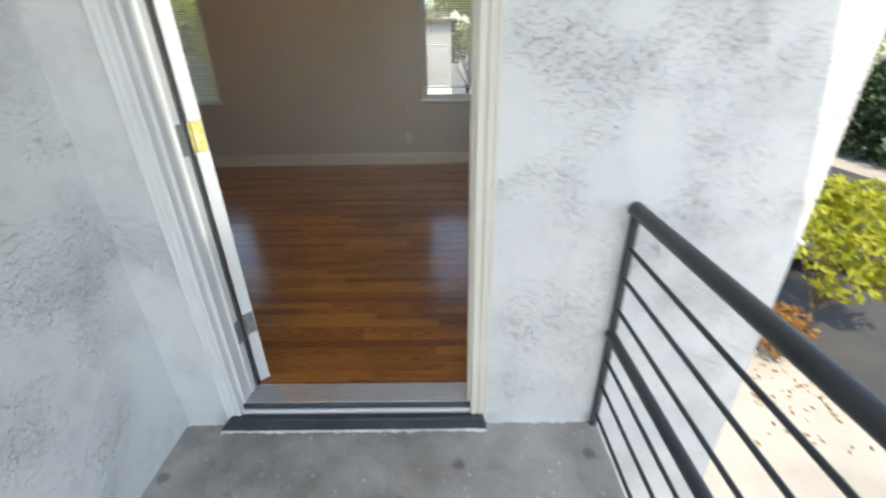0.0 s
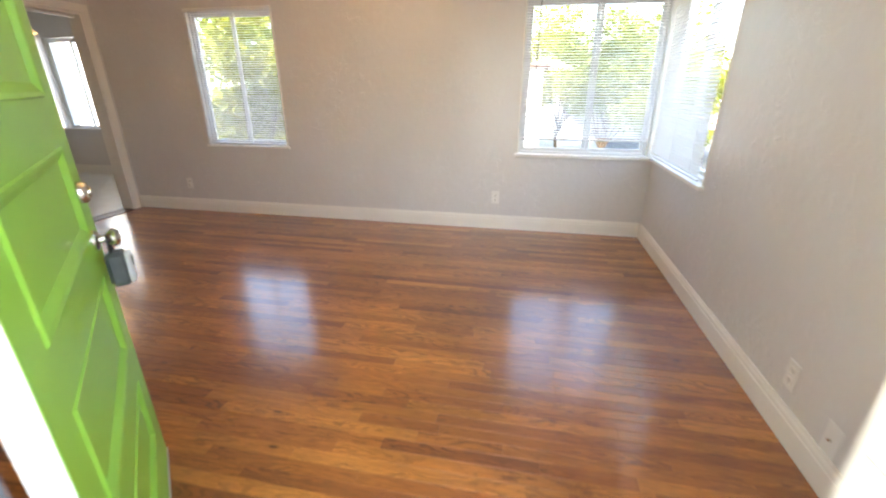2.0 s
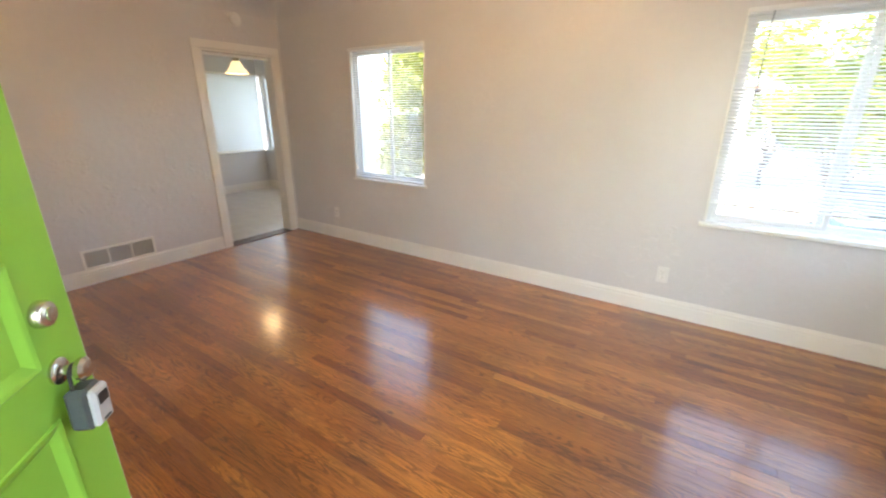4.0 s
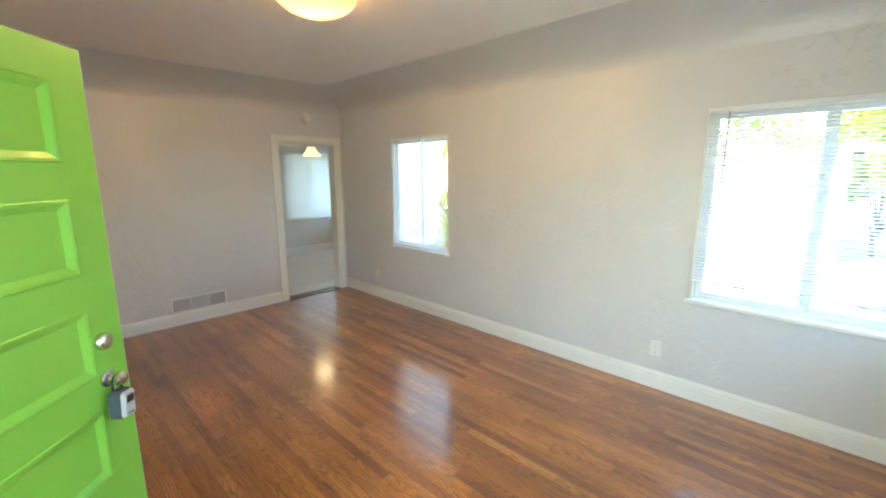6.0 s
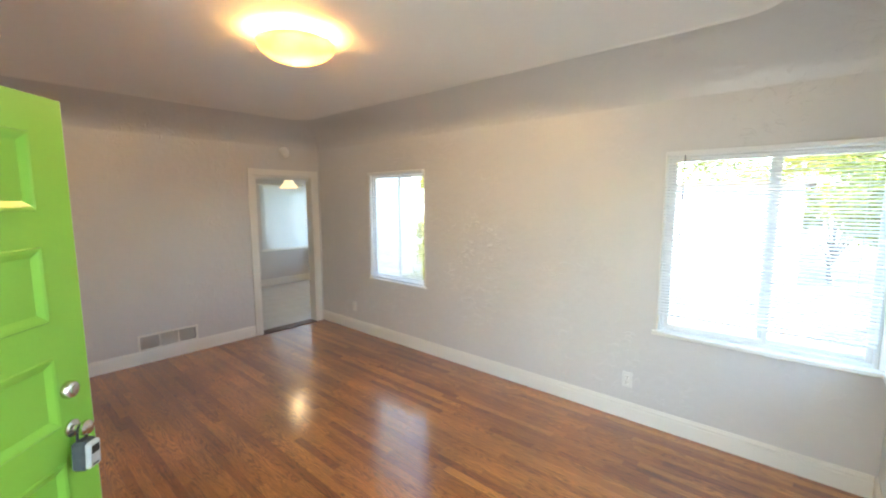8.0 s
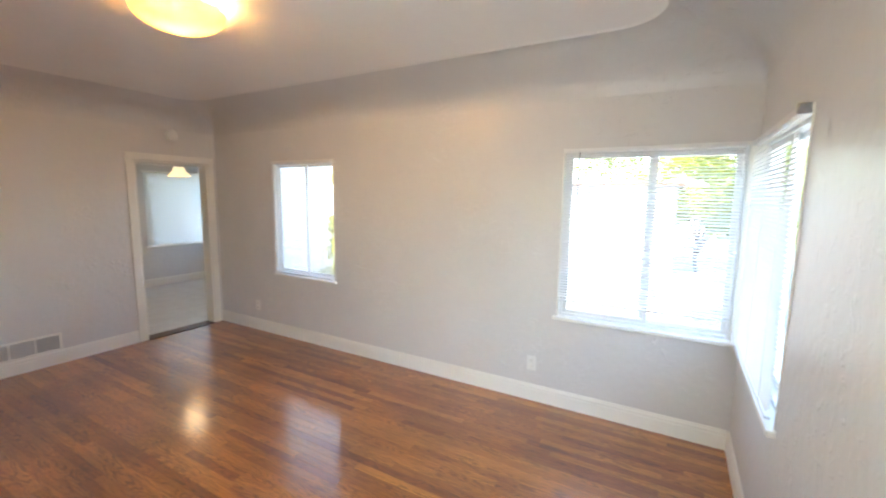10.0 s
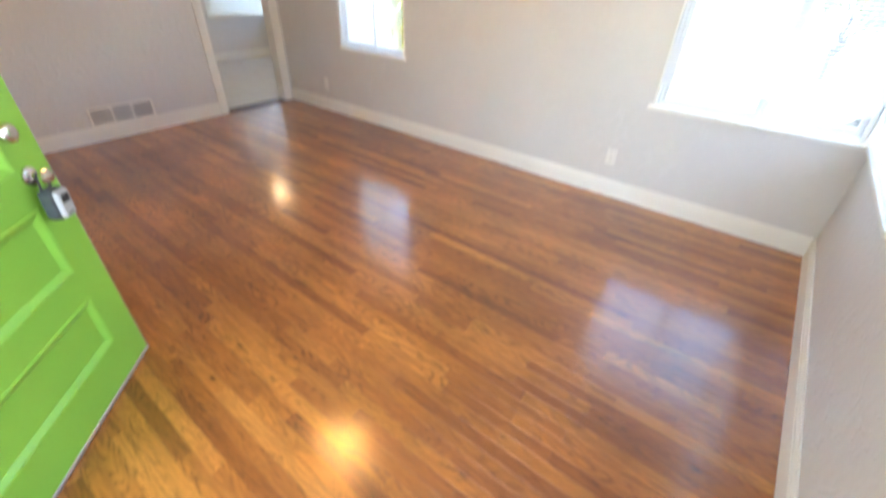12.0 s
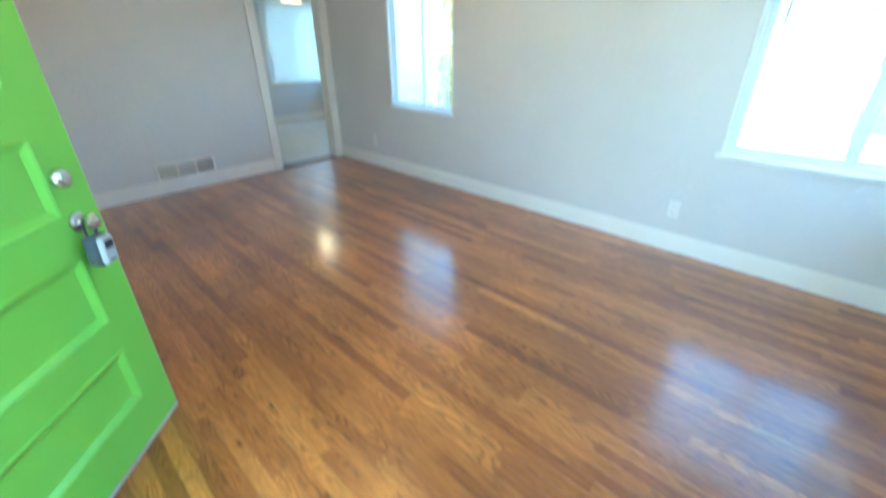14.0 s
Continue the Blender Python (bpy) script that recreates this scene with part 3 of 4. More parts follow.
skirting("baseboard", (W, N), (E - 0.015, N), (0, -1))
skirting("baseboard", (E, N), (E, S), (-1, 0))
skirting("baseboard", (W, FDY0 - 0.082), (W, S), (1, 0))
skirting("baseboard", (DX1 + 0.09, S), (E - 0.015, S), (0, 1))
skirting("baseboard", (W + 0.015, S), (DX0 - 0.09, S), (0, 1))
skirting("baseboard", (FX0, FY0), (FX0, FY1), (1, 0))
skirting("baseboard", (FX0 + 0.015, FY1), (-7.0, FY1), (0, -1))


# ---- windows ----
def window_unit(name, label, width, height, m, mull=0.5):
    """A white vinyl sliding window: x along the wall, y outwards, origin at the lower left inside corner."""
    w = thing(name, label, "window", m, kind="structure")
    fr = 0.024
    part("window_frame", boxes((0, 0.03, 0, fr, 0.11, height), (width - fr, 0.03, 0, width, 0.11, height), (fr, 0.03, 0, width - fr, 0.11, fr), (fr, 0.03, height - fr, width - fr, 0.11, height), bevel=0.004), M_VINYL, w)
    xm = width * mull
    for i, (x0, x1, y) in enumerate(((fr, xm + 0.03, 0.042), (xm - 0.03, width - fr, 0.072))):
        s = 0.030
        z0, z1 = fr, height - fr
        sash = part("sash", boxes((x0, y, z0, x0 + s, y + 0.026, z1), (x1 - s, y, z0, x1, y + 0.026, z1), (x0 + s, y, z0, x1 - s, y + 0.026, z0 + s), (x0 + s, y, z1 - s, x1 - s, y + 0.026, z1), bevel=0.003), M_VINYL, w)
        pane = part("pane", boxes((x0 + s - 0.004, y + 0.011, z0 + s - 0.004, x1 - s + 0.004, y + 0.015, z1 - s + 0.004)), M_GLASS, sash)
        pane.visible_shadow = False
    return w


hw = HEAD - SILL
w1 = window_unit("window_1", "small white vinyl sliding window", SWX1 - SWX0, hw, pose(SWX0, N, SILL))
w2 = window_unit("window_2", "white vinyl sliding window meeting at the room corner", -0.035 - BWX0, hw, pose(BWX0, N, SILL), 0.53)
w3 = window_unit("window_3", "white vinyl sliding window meeting at the room corner", -0.035 - BWY1, hw, pose(E, -0.035, SILL, 0, 0, -90), 0.5)
solid("corner_post", boxes((-0.035, N - 0.004, SILL - 0.02, 0.14, 0.13, HEAD), bevel=0.004), M_TRIM, "white corner post between the windows", "trim", "structure")
part("window_sill", boxes((SWX0 - 0.03, N - 0.03, SILL - 0.02, SWX1 + 0.03, N + 0.028, SILL), bevel=0.004), M_TRIM, None)
for ob, lab in ((bpy.data.objects["window_sill"], "white painted window sill"),):
    tagged(ob, lab, "sill", kind="structure")
solid("window_sill", boxes((BWX0 - 0.035, N - 0.035, SILL - 0.028, E, N + 0.028, SILL), bevel=0.004), M_TRIM, "white painted window sill", "sill", "structure")
solid("window_sill", boxes((E - 0.035, BWY1 - 0.035, SILL - 0.027, E + 0.028, N - 0.037, SILL + 0.001), bevel=0.004), M_TRIM, "white painted window sill", "sill", "structure")


def reveal(name, rows):
    return solid(name, boxes(*rows, bevel=0.002), M_TRIM, "narrow white painted window surround", "trim", "structure")


reveal("trim", [(SWX0 - 0.012, N - 0.004, SILL, SWX0 + 0.004, N + 0.029, HEAD + 0.02), (SWX1 - 0.004, N - 0.004, SILL, SWX1 + 0.012, N + 0.029, HEAD + 0.02), (SWX0 + 0.004, N - 0.004, HEAD - 0.004, SWX1 - 0.004, N + 0.029, HEAD + 0.02)])
reveal("trim", [(BWX0 - 0.012, N - 0.004, SILL, BWX0 + 0.004, N + 0.029, HEAD + 0.02), (BWX0 + 0.004, N - 0.004, HEAD - 0.004, E - 0.012, N + 0.029, HEAD + 0.02)])
reveal("trim", [(E - 0.004, BWY1 - 0.012, SILL, E + 0.029, BWY1 + 0.004, HEAD + 0.02), (E - 0.004, BWY1 + 0.004, HEAD - 0.004, E + 0.029, N - 0.013, HEAD + 0.02)])


def blind(name, label, width, z_top, z_bot, tilt, m, cords, wand=None):
    """A white mini blind: x along, y outwards; z from the floor."""
    b = thing(name, label, "window blind", m, "mini blinds of the living room")
    part("head_rail", boxes((0.004, 0.012, z_top - 0.028, width - 0.004, 0.044, z_top), bevel=0.002), M_VINYL, b)
    part("bottom_rail", boxes((0.006, 0.018, z_bot, width - 0.006, 0.041, z_bot + 0.014), bevel=0.003), M_SLAT, b)
    bm = bmnew()
    w, n = 0.0255, 4
    rows = []
    for i in range(n + 1):
        s = (i / n - 0.5) * w
        c = 0.0022 * (1 - (2 * i / n - 1) ** 2)
        a = radians(tilt)
        y, z = s * math.cos(a) - c * math.sin(a), s * math.sin(a) + c * math.cos(a)
        rows.append([(bm.verts.new((0.006, y, z + d)), bm.verts.new((width - 0.006, y, z + d))) for d in (0, 0.0006)])
    for p, q in zip(rows, rows[1:]):
        bm.faces.new((p[0][0], p[0][1], q[0][1], q[0][0]))
        bm.faces.new((p[1][1], p[1][0], q[1][0], q[1][1]))
    bm.faces.new((rows[0][0][0], rows[0][1][0], rows[0][1][1], rows[0][0][1]))
    bm.faces.new((rows[-1][0][0], rows[-1][0][1], rows[-1][1][1], rows[-1][1][0]))
    me = mesh_of(bm, "slat", M_SLAT, True)
    z, k = z_top - 0.045, 0
    rng = random.Random(len(name) + int(width * 1000))
    while z > z_bot + 0.02:
        o = new("slat", me)
        o.parent = b
        o.matrix_basis = pose(0, 0.029 + rng.uniform(-0.0006, 0.0006), z + rng.uniform(-0.0008, 0.0008), rng.uniform(-2.5, 2.5), rng.uniform(-0.06, 0.06), 0)
        z -= 0.0212
    for x in cords:
        bm = bmnew()
        for y in (0.0155, 0.0425):
            rod(bm, (x, y, z_bot + 0.01), (x, y, z_top - 0.02), 0.0009, 6)
        part("ladder_cord", bm, M_PLATE, b)
    if wand:
        bm = bmnew()
        rod(bm, (wand, 0.004, z_top - 0.60), (wand + 0.004, 0.010, z_top - 0.03), 0.004, 8)
        part("tilt_wand", bm, M_VENT, b, "grey tilt wand")
    return b


blind("window_blind", "white mini blind lowered over the small window", SWX1 - SWX0 + 0.016, HEAD + 0.012, SILL + 0.012, 25, pose(SWX0 - 0.008, N - 0.050, 0), (0.15, 0.78))
blind("window_blind", "white mini blind lowered almost to the sill", -0.042 - BWX0, HEAD + 0.016, 0.885, 25, pose(BWX0 - 0.008, N - 0.052, 0), (0.15, 0.58, 1.02), 0.12)
eb = blind("window_blind", "white mini blind with closed slats in the corner window", 1.125, HEAD + 0.016, SILL + 0.018, 40, pose(E - 0.052, N - 0.020, 0, 0, 0, -90), (0.12, 0.55, 0.98))
part("bracket", boxes((1.122, 0.006, HEAD - 0.016, 1.140, 0.052, HEAD + 0.024), bevel=0.003), M_STEEL, eb, "grey metal mounting bracket")

# far room corner window and shade
w4 = window_unit("window_4", "white window of the far room behind a shade", FY1 - 0.10 - 0.56, 1.31, pose(FX0, 0.56, 0.71, 0, 0, 90))
w5 = window_unit("window_5", "white window of the far room", -7.5 - (FX0 + 0.12), 1.31, pose(FX0 + 0.12, FY1, 0.71))
solid("window_sill", boxes((FX0 - 0.05, 0.50, 0.70, FX0 + 0.035, FY1, 0.725), bevel=0.003), M_TRIM, "white painted window sill", "sill", "structure")
solid("window_sill", boxes((FX0 + 0.036, FY1 - 0.035, 0.70, -7.45, FY1 + 0.05, 0.725), bevel=0.003), M_TRIM, "white painted window sill", "sill", "structure")
sh = thing("roller_shade", "white cloth roller shade drawn down, daylight behind", "window shade")
bm = bmnew()
rod(bm, (FX0 + 0.03, 0.49, 2.03), (FX0 + 0.03, 1.60, 2.03), 0.016, 12)
part("roller", bm, M_TRIM, sh)
part("cloth", boxes((FX0 + 0.028, 0.52, 0.745, FX0 + 0.030, 1.585, 2.03)), M_SHADE, sh)
part("hem_bar", boxes((FX0 + 0.024, 0.52, 0.727, FX0 + 0.034, 1.585, 0.747), bevel=0.002), M_TRIM, sh)

# ---- far doorway casing ----
d2 = thing("door_2", "cream painted cased opening to the far room", "doorway", kind="structure")
part("casing", boxes((W, FDY0 - 0.08, 0, W + 0.018, FDY0 - 0.002, FDH + 0.002), bevel=0.004), M_TRIM, d2)
part("casing", boxes((W, FDY1 + 0.002, 0, W + 0.018, FDY1 + 0.08, FDH + 0.002), bevel=0.004), M_TRIM, d2)
part("head_casing", boxes((W, FDY0 - 0.08, FDH + 0.003, W + 0.020, FDY1 + 0.08, FDH + 0.078), bevel=0.004), M_TRIM, d2)
part("jamb", boxes((FX1 - 0.01, FDY0 - 0.001, 0, W + 0.012, FDY0 + 0.018, FDH - 0.001)), M_TRIM, d2)
part("jamb", boxes((FX1 - 0.01, FDY1 - 0.018, 0, W + 0.012, FDY1 + 0.001, FDH - 0.001)), M_TRIM, d2)
part("head_jamb", boxes((FX1 - 0.01, FDY0 + 0.019, FDH - 0.019, W + 0.012, FDY1 - 0.019, FDH - 0.001)), M_TRIM, d2)
part("door_stop", boxes((FX1 + 0.03, FDY0 + 0.02, FDH - 0.045, FX1 + 0.065, FDY1 - 0.02, FDH - 0.02)), M_PLATE, d2)
part("threshold", boxes((FX1 - 0.01, FDY0 + 0.019, -0.006, W + 0.03, FDY1 - 0.019, 0.008), bevel=0.003), M_DARKOAK, d2, "dark oak threshold strip")

# ---- entrance frame ----
d1 = thing("door_frame", "cream painted entrance frame with moulded casing", "door frame", kind="structure")


def brickmould(x, side):
    prof = [(0, 0.0), (0, 0.014), (0.006, 0.018), (0.022, 0.016), (0.026, 0.010), (0.034, 0.018), (0.044, 0.018), (0.050, 0.010), (0.060, 0.016), (0.066, 0.012), (0.066, 0.0)]
    bm = bmnew()
    rings = [[bm.verts.new((x + side * u, YS - d, z)) for u, d in prof] for z in (-0.088, DH + 0.07)]
    n = len(prof)
    for i in range(n):
        bm.faces.new((rings[0][i], rings[0][(i + 1) % n], rings[1][(i + 1) % n], rings[1][i]))
    bm.faces.new(rings[0])
    bm.faces.new(rings[1][::-1])
    return bm


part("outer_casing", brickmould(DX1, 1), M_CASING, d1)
part("outer_casing", brickmould(DX0, -1), M_WHITE, d1)
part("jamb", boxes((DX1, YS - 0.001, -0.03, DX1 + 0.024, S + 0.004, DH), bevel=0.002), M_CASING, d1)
part("jamb", boxes((DX0 - 0.024, YS - 0.001, -0.03, DX0, S + 0.004, DH), bevel=0.002), M_WHITE, d1)
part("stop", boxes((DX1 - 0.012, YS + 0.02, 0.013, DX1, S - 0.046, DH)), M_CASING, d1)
part("stop", boxes((DX0, YS + 0.02, 0.013, DX0 + 0.012, S - 0.046, DH)), M_WHITE, d1)
part("rabbet", boxes((DX0 + 0.0005, S - 0.050, 0.013, DX0 + 0.0195, S - 0.010, DH), bevel=0.002), M_WHITE, d1)
part("weatherstrip", boxes((DX0 + 0.0005, S - 0.0095, 0.013, DX0 + 0.0265, S + 0.001, DH)), M_RUBBER, d1, "dark grey weatherstrip")
part("head_jamb", boxes((DX0, YS - 0.001, DH, DX1, S + 0.004, DH + 0.024)), M_WHITE, d1)
for x0, x1 in ((DX0 - 0.085, DX0 - 0.012), (DX1 + 0.012, DX1 + 0.085)):
    part("inner_casing", boxes((x0, S, 0, x1, S + 0.018, DH + 0.01), bevel=0.004), M_TRIM, d1)
part("inner_head_casing", boxes((DX0 - 0.085, S, DH + 0.011, DX1 + 0.085, S + 0.018, DH + 0.085), bevel=0.004), M_TRIM, d1)
part("strike_plate", boxes((DX1 - 0.002, S - 0.036, 0.87, DX1 + 0.001, S - 0.008, 0.94)), M_STEEL, d1, "grey steel strike plate")
part("strike_plate", boxes((DX1 - 0.002, S - 0.036, 1.03, DX1 + 0.001, S - 0.008, 1.09)), M_CASING, d1, "paint-covered strike plate")

th = thing("threshold", "ribbed aluminium door threshold on the sill", "threshold")
# dark colour deepens the grooves, which are dirty and shade little by themselves
part("saddle", boxes((DX0, YS + 0.014, -0.02, DX1, S + 0.004, 0.004), bevel=0.002), M_RUBBER, th, "saddle coloured dark for the dirt and shade of the grooves")
rib = mesh_of(boxes((DX0 + 0.004, -0.0042, 0.003, DX1 - 0.004, 0.0042, 0.013), bevel=0.0015), "rib", M_ALU)
for i in range(7):
    o = new("rib", rib)
    o.parent = th
    o.location.y = S - 0.004 - i * 0.0158
part("nosing", boxes((DX0, YS - 0.004, -0.03, DX1, YS + 0.013, -0.012), bevel=0.004), M_WHITE, th, "white painted nosing")
bm = boxes((DX0 - 0.088, YS - 0.040, -0.089, DX1 + 0.068, YS - 0.005, -0.024), bevel=0.005)
for q in bm.verts:
    if q.co.z > -0.05:
        q.co.x += 0.045 if q.co.x < -1.3 else -0.018
solid("step_riser", bm, M_STEP, "dark blue-grey painted wooden step under the threshold", "step", "structure")

def paint_line(x0, x1, y, seed):
    """A ragged line of spilt white paint on the landing where it meets the wall."""
    rng = random.Random(seed)
    bm = bmnew()
    n = int((x1 - x0) / 0.02)
    back = [bm.verts.new((x0 + (x1 - x0) * i / n, y, -0.0885)) for i in range(n + 1)]
    top = [bm.verts.new((q.co.x, y - 0.001, -0.083 + rng.uniform(-0.003, 0.002))) for q in back]
    front = [bm.verts.new((q.co.x, y - abs(rng.gauss(0.005, 0.004)) - 0.002, -0.0893)) for q in back]
    for i in range(n):
        bm.faces.new((top[i], top[i + 1], front[i + 1], front[i]))
        bm.faces.new((back[i], back[i + 1], top[i + 1], top[i]))
    return solid("trim", bm, M_WHITE, "ragged white paint line along the landing", "paint", "structure")


paint_line(DX0 - 0.085, DX1 + 0.066, YS - 0.0402, 3)
paint_line(DX1 + 0.07, -0.34, YS - 0.0005, 4)
paint_line(-2.03, DX0 - 0.09, YS - 0.0005, 5)

# ---- entrance door: x along the leaf from the hinge, y into its thickness ----
HX, HY = -1.732, -3.672
ANG = 135.2
DW, DT = 0.924, 0.044
door = thing("door_1", "lime green five-panel wooden door standing open", "door", pose(HX, HY, 0, 0, 0, ANG))
PZ = ((0.204, 0.431), (0.557, 0.811), (0.945, 1.186), (1.315, 1.563), (1.687, 1.935))
PX0, PX1, DZ0, DZ1 = 0.128, 0.784, 0.012, 2.058
R = 0.012
bm = boxes((0, R, DZ0, DW, DT - R, DZ1))
zs = [DZ0] + [z for p in PZ for z in p] + [DZ1]
back = bmnew()
for y0, y1, k in ((0, R, bm), (DT - R, DT, back)):
    box(k, 0, y0, DZ0, PX0, y1, DZ1)
    box(k, PX1, y0, DZ0, DW, y1, DZ1)
    for z0, z1 in zip(zs[0::2], zs[1::2]):
        box(k, PX0, y0, z0, PX1, y1, z1)
part("leaf", bm, M_GREEN, door)
part("inner_face", back, M_WHITE, door, "white painted inner face")


def panel(z0, z1, y, depth):
    bm = bmnew()
    rows = []
    for inset, d in ((-0.004, 0.0), (0.0, -0.0035 if depth > 0 else 0.0035), (0.010, -0.001 if depth > 0 else 0.001), (0.030, depth)):
        rows.append([bm.verts.new((x, y + d, z)) for x, z in ((PX0 + inset, z0 + inset), (PX1 - inset, z0 + inset), (PX1 - inset, z1 - inset), (PX0 + inset, z1 - inset))])
    for a, b in zip(rows, rows[1:]):
        for i in range(4):
            bm.faces.new((a[i], a[(i + 1) % 4], b[(i + 1) % 4], b[i]))
    bm.faces.new(rows[-1])
    return bm


for z0, z1 in PZ:
    part("panel", panel(z0, z1, 0.0, R - 0.002), M_GREEN, door)
    part("inner_panel", panel(z0, z1, DT, -(R - 0.002)), M_WHITE, door)
part("hinge_edge", boxes((-0.0035, 0.001, DZ0 + 0.001, -0.0002, DT - 0.001, DZ1 - 0.001)), M_WHITE, door, "white painted door edge")
part("bottom_sweep", boxes((0.0, -0.004, 0.004, DW + 0.002, DT, DZ0 + 0.010), bevel=0.002), M_ALU, door, "pale metal door sweep")
part("latch_edge", boxes((DW + 0.0002, 0.001, DZ0 + 0.011, DW + 0.003, DT - 0.001, DZ1 - 0.001)), M_WHITE, door, "white painted door edge")

for z, mtl, lab in ((0.321, M_STEEL, "grey steel butt hinge"), (1.085, M_BRASS, "paint-spattered brass hinge"), (1.88, M_STEEL, "grey steel butt hinge")):
    bm = boxes((-0.006, 0.004, z - 0.05, -0.0036, 0.038, z + 0.05), bevel=0.001)
    for i, k in enumerate((-0.034, -0.012, 0.012, 0.034)):
        rod(bm, (-0.0075, 0.014 + 0.012 * (i % 2), z + k), (-0.006, 0.014 + 0.012 * (i % 2), z + k), 0.004, 8)
    h = part("hinge", bm, mtl, door, lab, True)
    bm = bmnew()
    for i in range(5):
        rod(bm, (-0.008, 0.046, z - 0.05 + 0.02 * i), (-0.008, 0.046, z - 0.0305 + 0.02 * i), 0.0065, 12)
    part("knuckle", bm, mtl, h, "", True)
    bm = boxes((DX0 + 0.0196, S - 0.046, z - 0.05, DX0 + 0.0225, S - 0.002, z + 0.05), bevel=0.001)
    part("hinge_leaf", bm, M_VENT, d1, "grey steel hinge leaf")


def knob_profile(big=0.026):
    return [(0.031, 0.0), (0.031, 0.006), (0.026, 0.010), (0.012, 0.013), (0.011, 0.030), (0.018, 0.036), (big, 0.044), (big + 0.0005, 0.054), (big - 0.006, 0.062), (0.001, 0.065)]


OUT = pose(0, 0, 0, 90, 0, 0)     # turns z to -y, out of the green face
bm = lathe(bmnew(), knob_profile(), 28, Matrix.Translation((0.826, 0, 0.915)) @ OUT)
part("door_knob", bm, M_NICKEL, door, "satin nickel door knob", True)
bm = lathe(bmnew(), [(0.031, 0), (0.031, 0.012), (0.027, 0.020), (0.016, 0.024), (0.0155, 0.028), (0.001, 0.0285)], 28, Matrix.Translation((0.826, 0, 1.058)) @ OUT)
part("deadbolt", bm, M_NICKEL, door, "satin nickel deadbolt", True)
bm = lathe(bmnew(), knob_profile(), 28, Matrix.Translation((0.826, DT, 0.915)) @ pose(0, 0, 0, -90, 0, 0))
part("inner_knob", bm, M_NICKEL, door, "satin nickel door knob", True)

lock = thing("lockbox", "grey key lockbox hanging from the door knob", "lockbox", pose(HX, HY, 0, 0, 0, ANG) @ pose(0.826, -0.026, 0.905, 0, 4, 0))
part("body", boxes((-0.035, -0.040, -0.138, 0.035, 0.014, -0.032), bevel=0.012, ), M_RUBBER, lock, "dark grey rubber body")
part("front_cover", boxes((-0.029, -0.050, -0.132, 0.029, -0.030, -0.038), bevel=0.007), M_LOCK, lock, "light grey front cover")
part("dial_window", boxes((-0.017, -0.0520, -0.080, 0.017, -0.048, -0.052), bevel=0.001), M_BLACK, lock, "black dial window")
part("print_bar", boxes((-0.014, -0.0508, -0.122, 0.014, -0.0495, -0.116)), M_RUBBER, lock, "dark printed bar")
bm = bmnew()
pts = [(-0.02, -0.045)] + [(0.02 * math.cos(math.pi - math.pi * i / 10), 0.0 + 0.022 * math.sin(math.pi * i / 10)) for i in range(11)] + [(0.02, -0.045)]
for a, b in zip(pts, pts[1:]):
    rod(bm, (a[0], -0.006, a[1]), (b[0], -0.006, b[1]), 0.0045, 10)
part("shackle", bm, M_BLACK, lock, "black coated shackle", True)


# ---- wall fittings ----
def outlet(name, label, m, duplex=True):
    """x along the wall, y out of the wall."""
    o = thing(name, label, "wall outlet", m, "wall outlets")
    part("cover_plate", boxes((-0.038, 0, -0.062, 0.038, 0.006, 0.062), bevel=0.003), M_PLATE, o)
    if duplex:
        for z in (-0.024, 0.024):
            s = part("socket", boxes((-0.017, 0.006, z - 0.015, 0.017, 0.0075, z + 0.015), bevel=0.002), M_TRIM, o)
            part("slots", boxes((-0.009, 0.0074, z - 0.004, -0.006, 0.0078, z + 0.007), (0.006, 0.0074, z - 0.004, 0.009, 0.0078, z + 0.007), (-0.003, 0.0074, z - 0.012, 0.003, 0.0078, z - 0.007)), M_BLACK, s)
    else:
        bm = bmnew()
        rod(bm, (0, 0.005, 0), (0, 0.016, 0), 0.0055, 10)
        part("cable_jack", bm, M_NICKEL, o, "small metal cable jack")
    return o


outlet("wall_outlet", "white duplex outlet above the baseboard", pose(-1.365, N, 0.319, 0, 0, 180))
outlet("wall_outlet", "white duplex outlet below the small window", pose(-4.84, N, 0.314, 0, 0, 180))
outlet("wall_outlet", "white duplex outlet on the window side wall", pose(E, -2.415, 0.267, 0, 0, 90))
outlet("cable_outlet", "white cable plate with a metal jack", pose(E, -2.685, 0.205, 0, 0, 90), False)

v = thing("wall_vent", "white metal heating register low on the wall", "vent", pose(W, -1.93, 0.222, 0, 0, -90))
# flat sheet whose grey stands in for shade inside the register
part("backing", boxes((-0.262, 0.001, -0.066, 0.262, 0.003, 0.066)), M_VENT, v, "grey sheet coloured as the shade behind the slats")
part("frame", boxes((-0.285, 0, -0.085, 0.285, 0.010, -0.066), (-0.285, 0, 0.066, 0.285, 0.010, 0.085), (-0.285, 0, -0.066, -0.262, 0.010, 0.066), (0.262, 0, -0.066, 0.285, 0.010, 0.066),
                    (-0.095, 0, -0.066, -0.080, 0.010, 0.066), (0.080, 0, -0.066, 0.095, 0.010, 0.066)), M_TRIM, v)
bm = boxes((-0.0015, 0.003, -0.065, 0.0015, 0.0095, 0.065))
me = mesh_of(bm, "slat", M_TRIM)
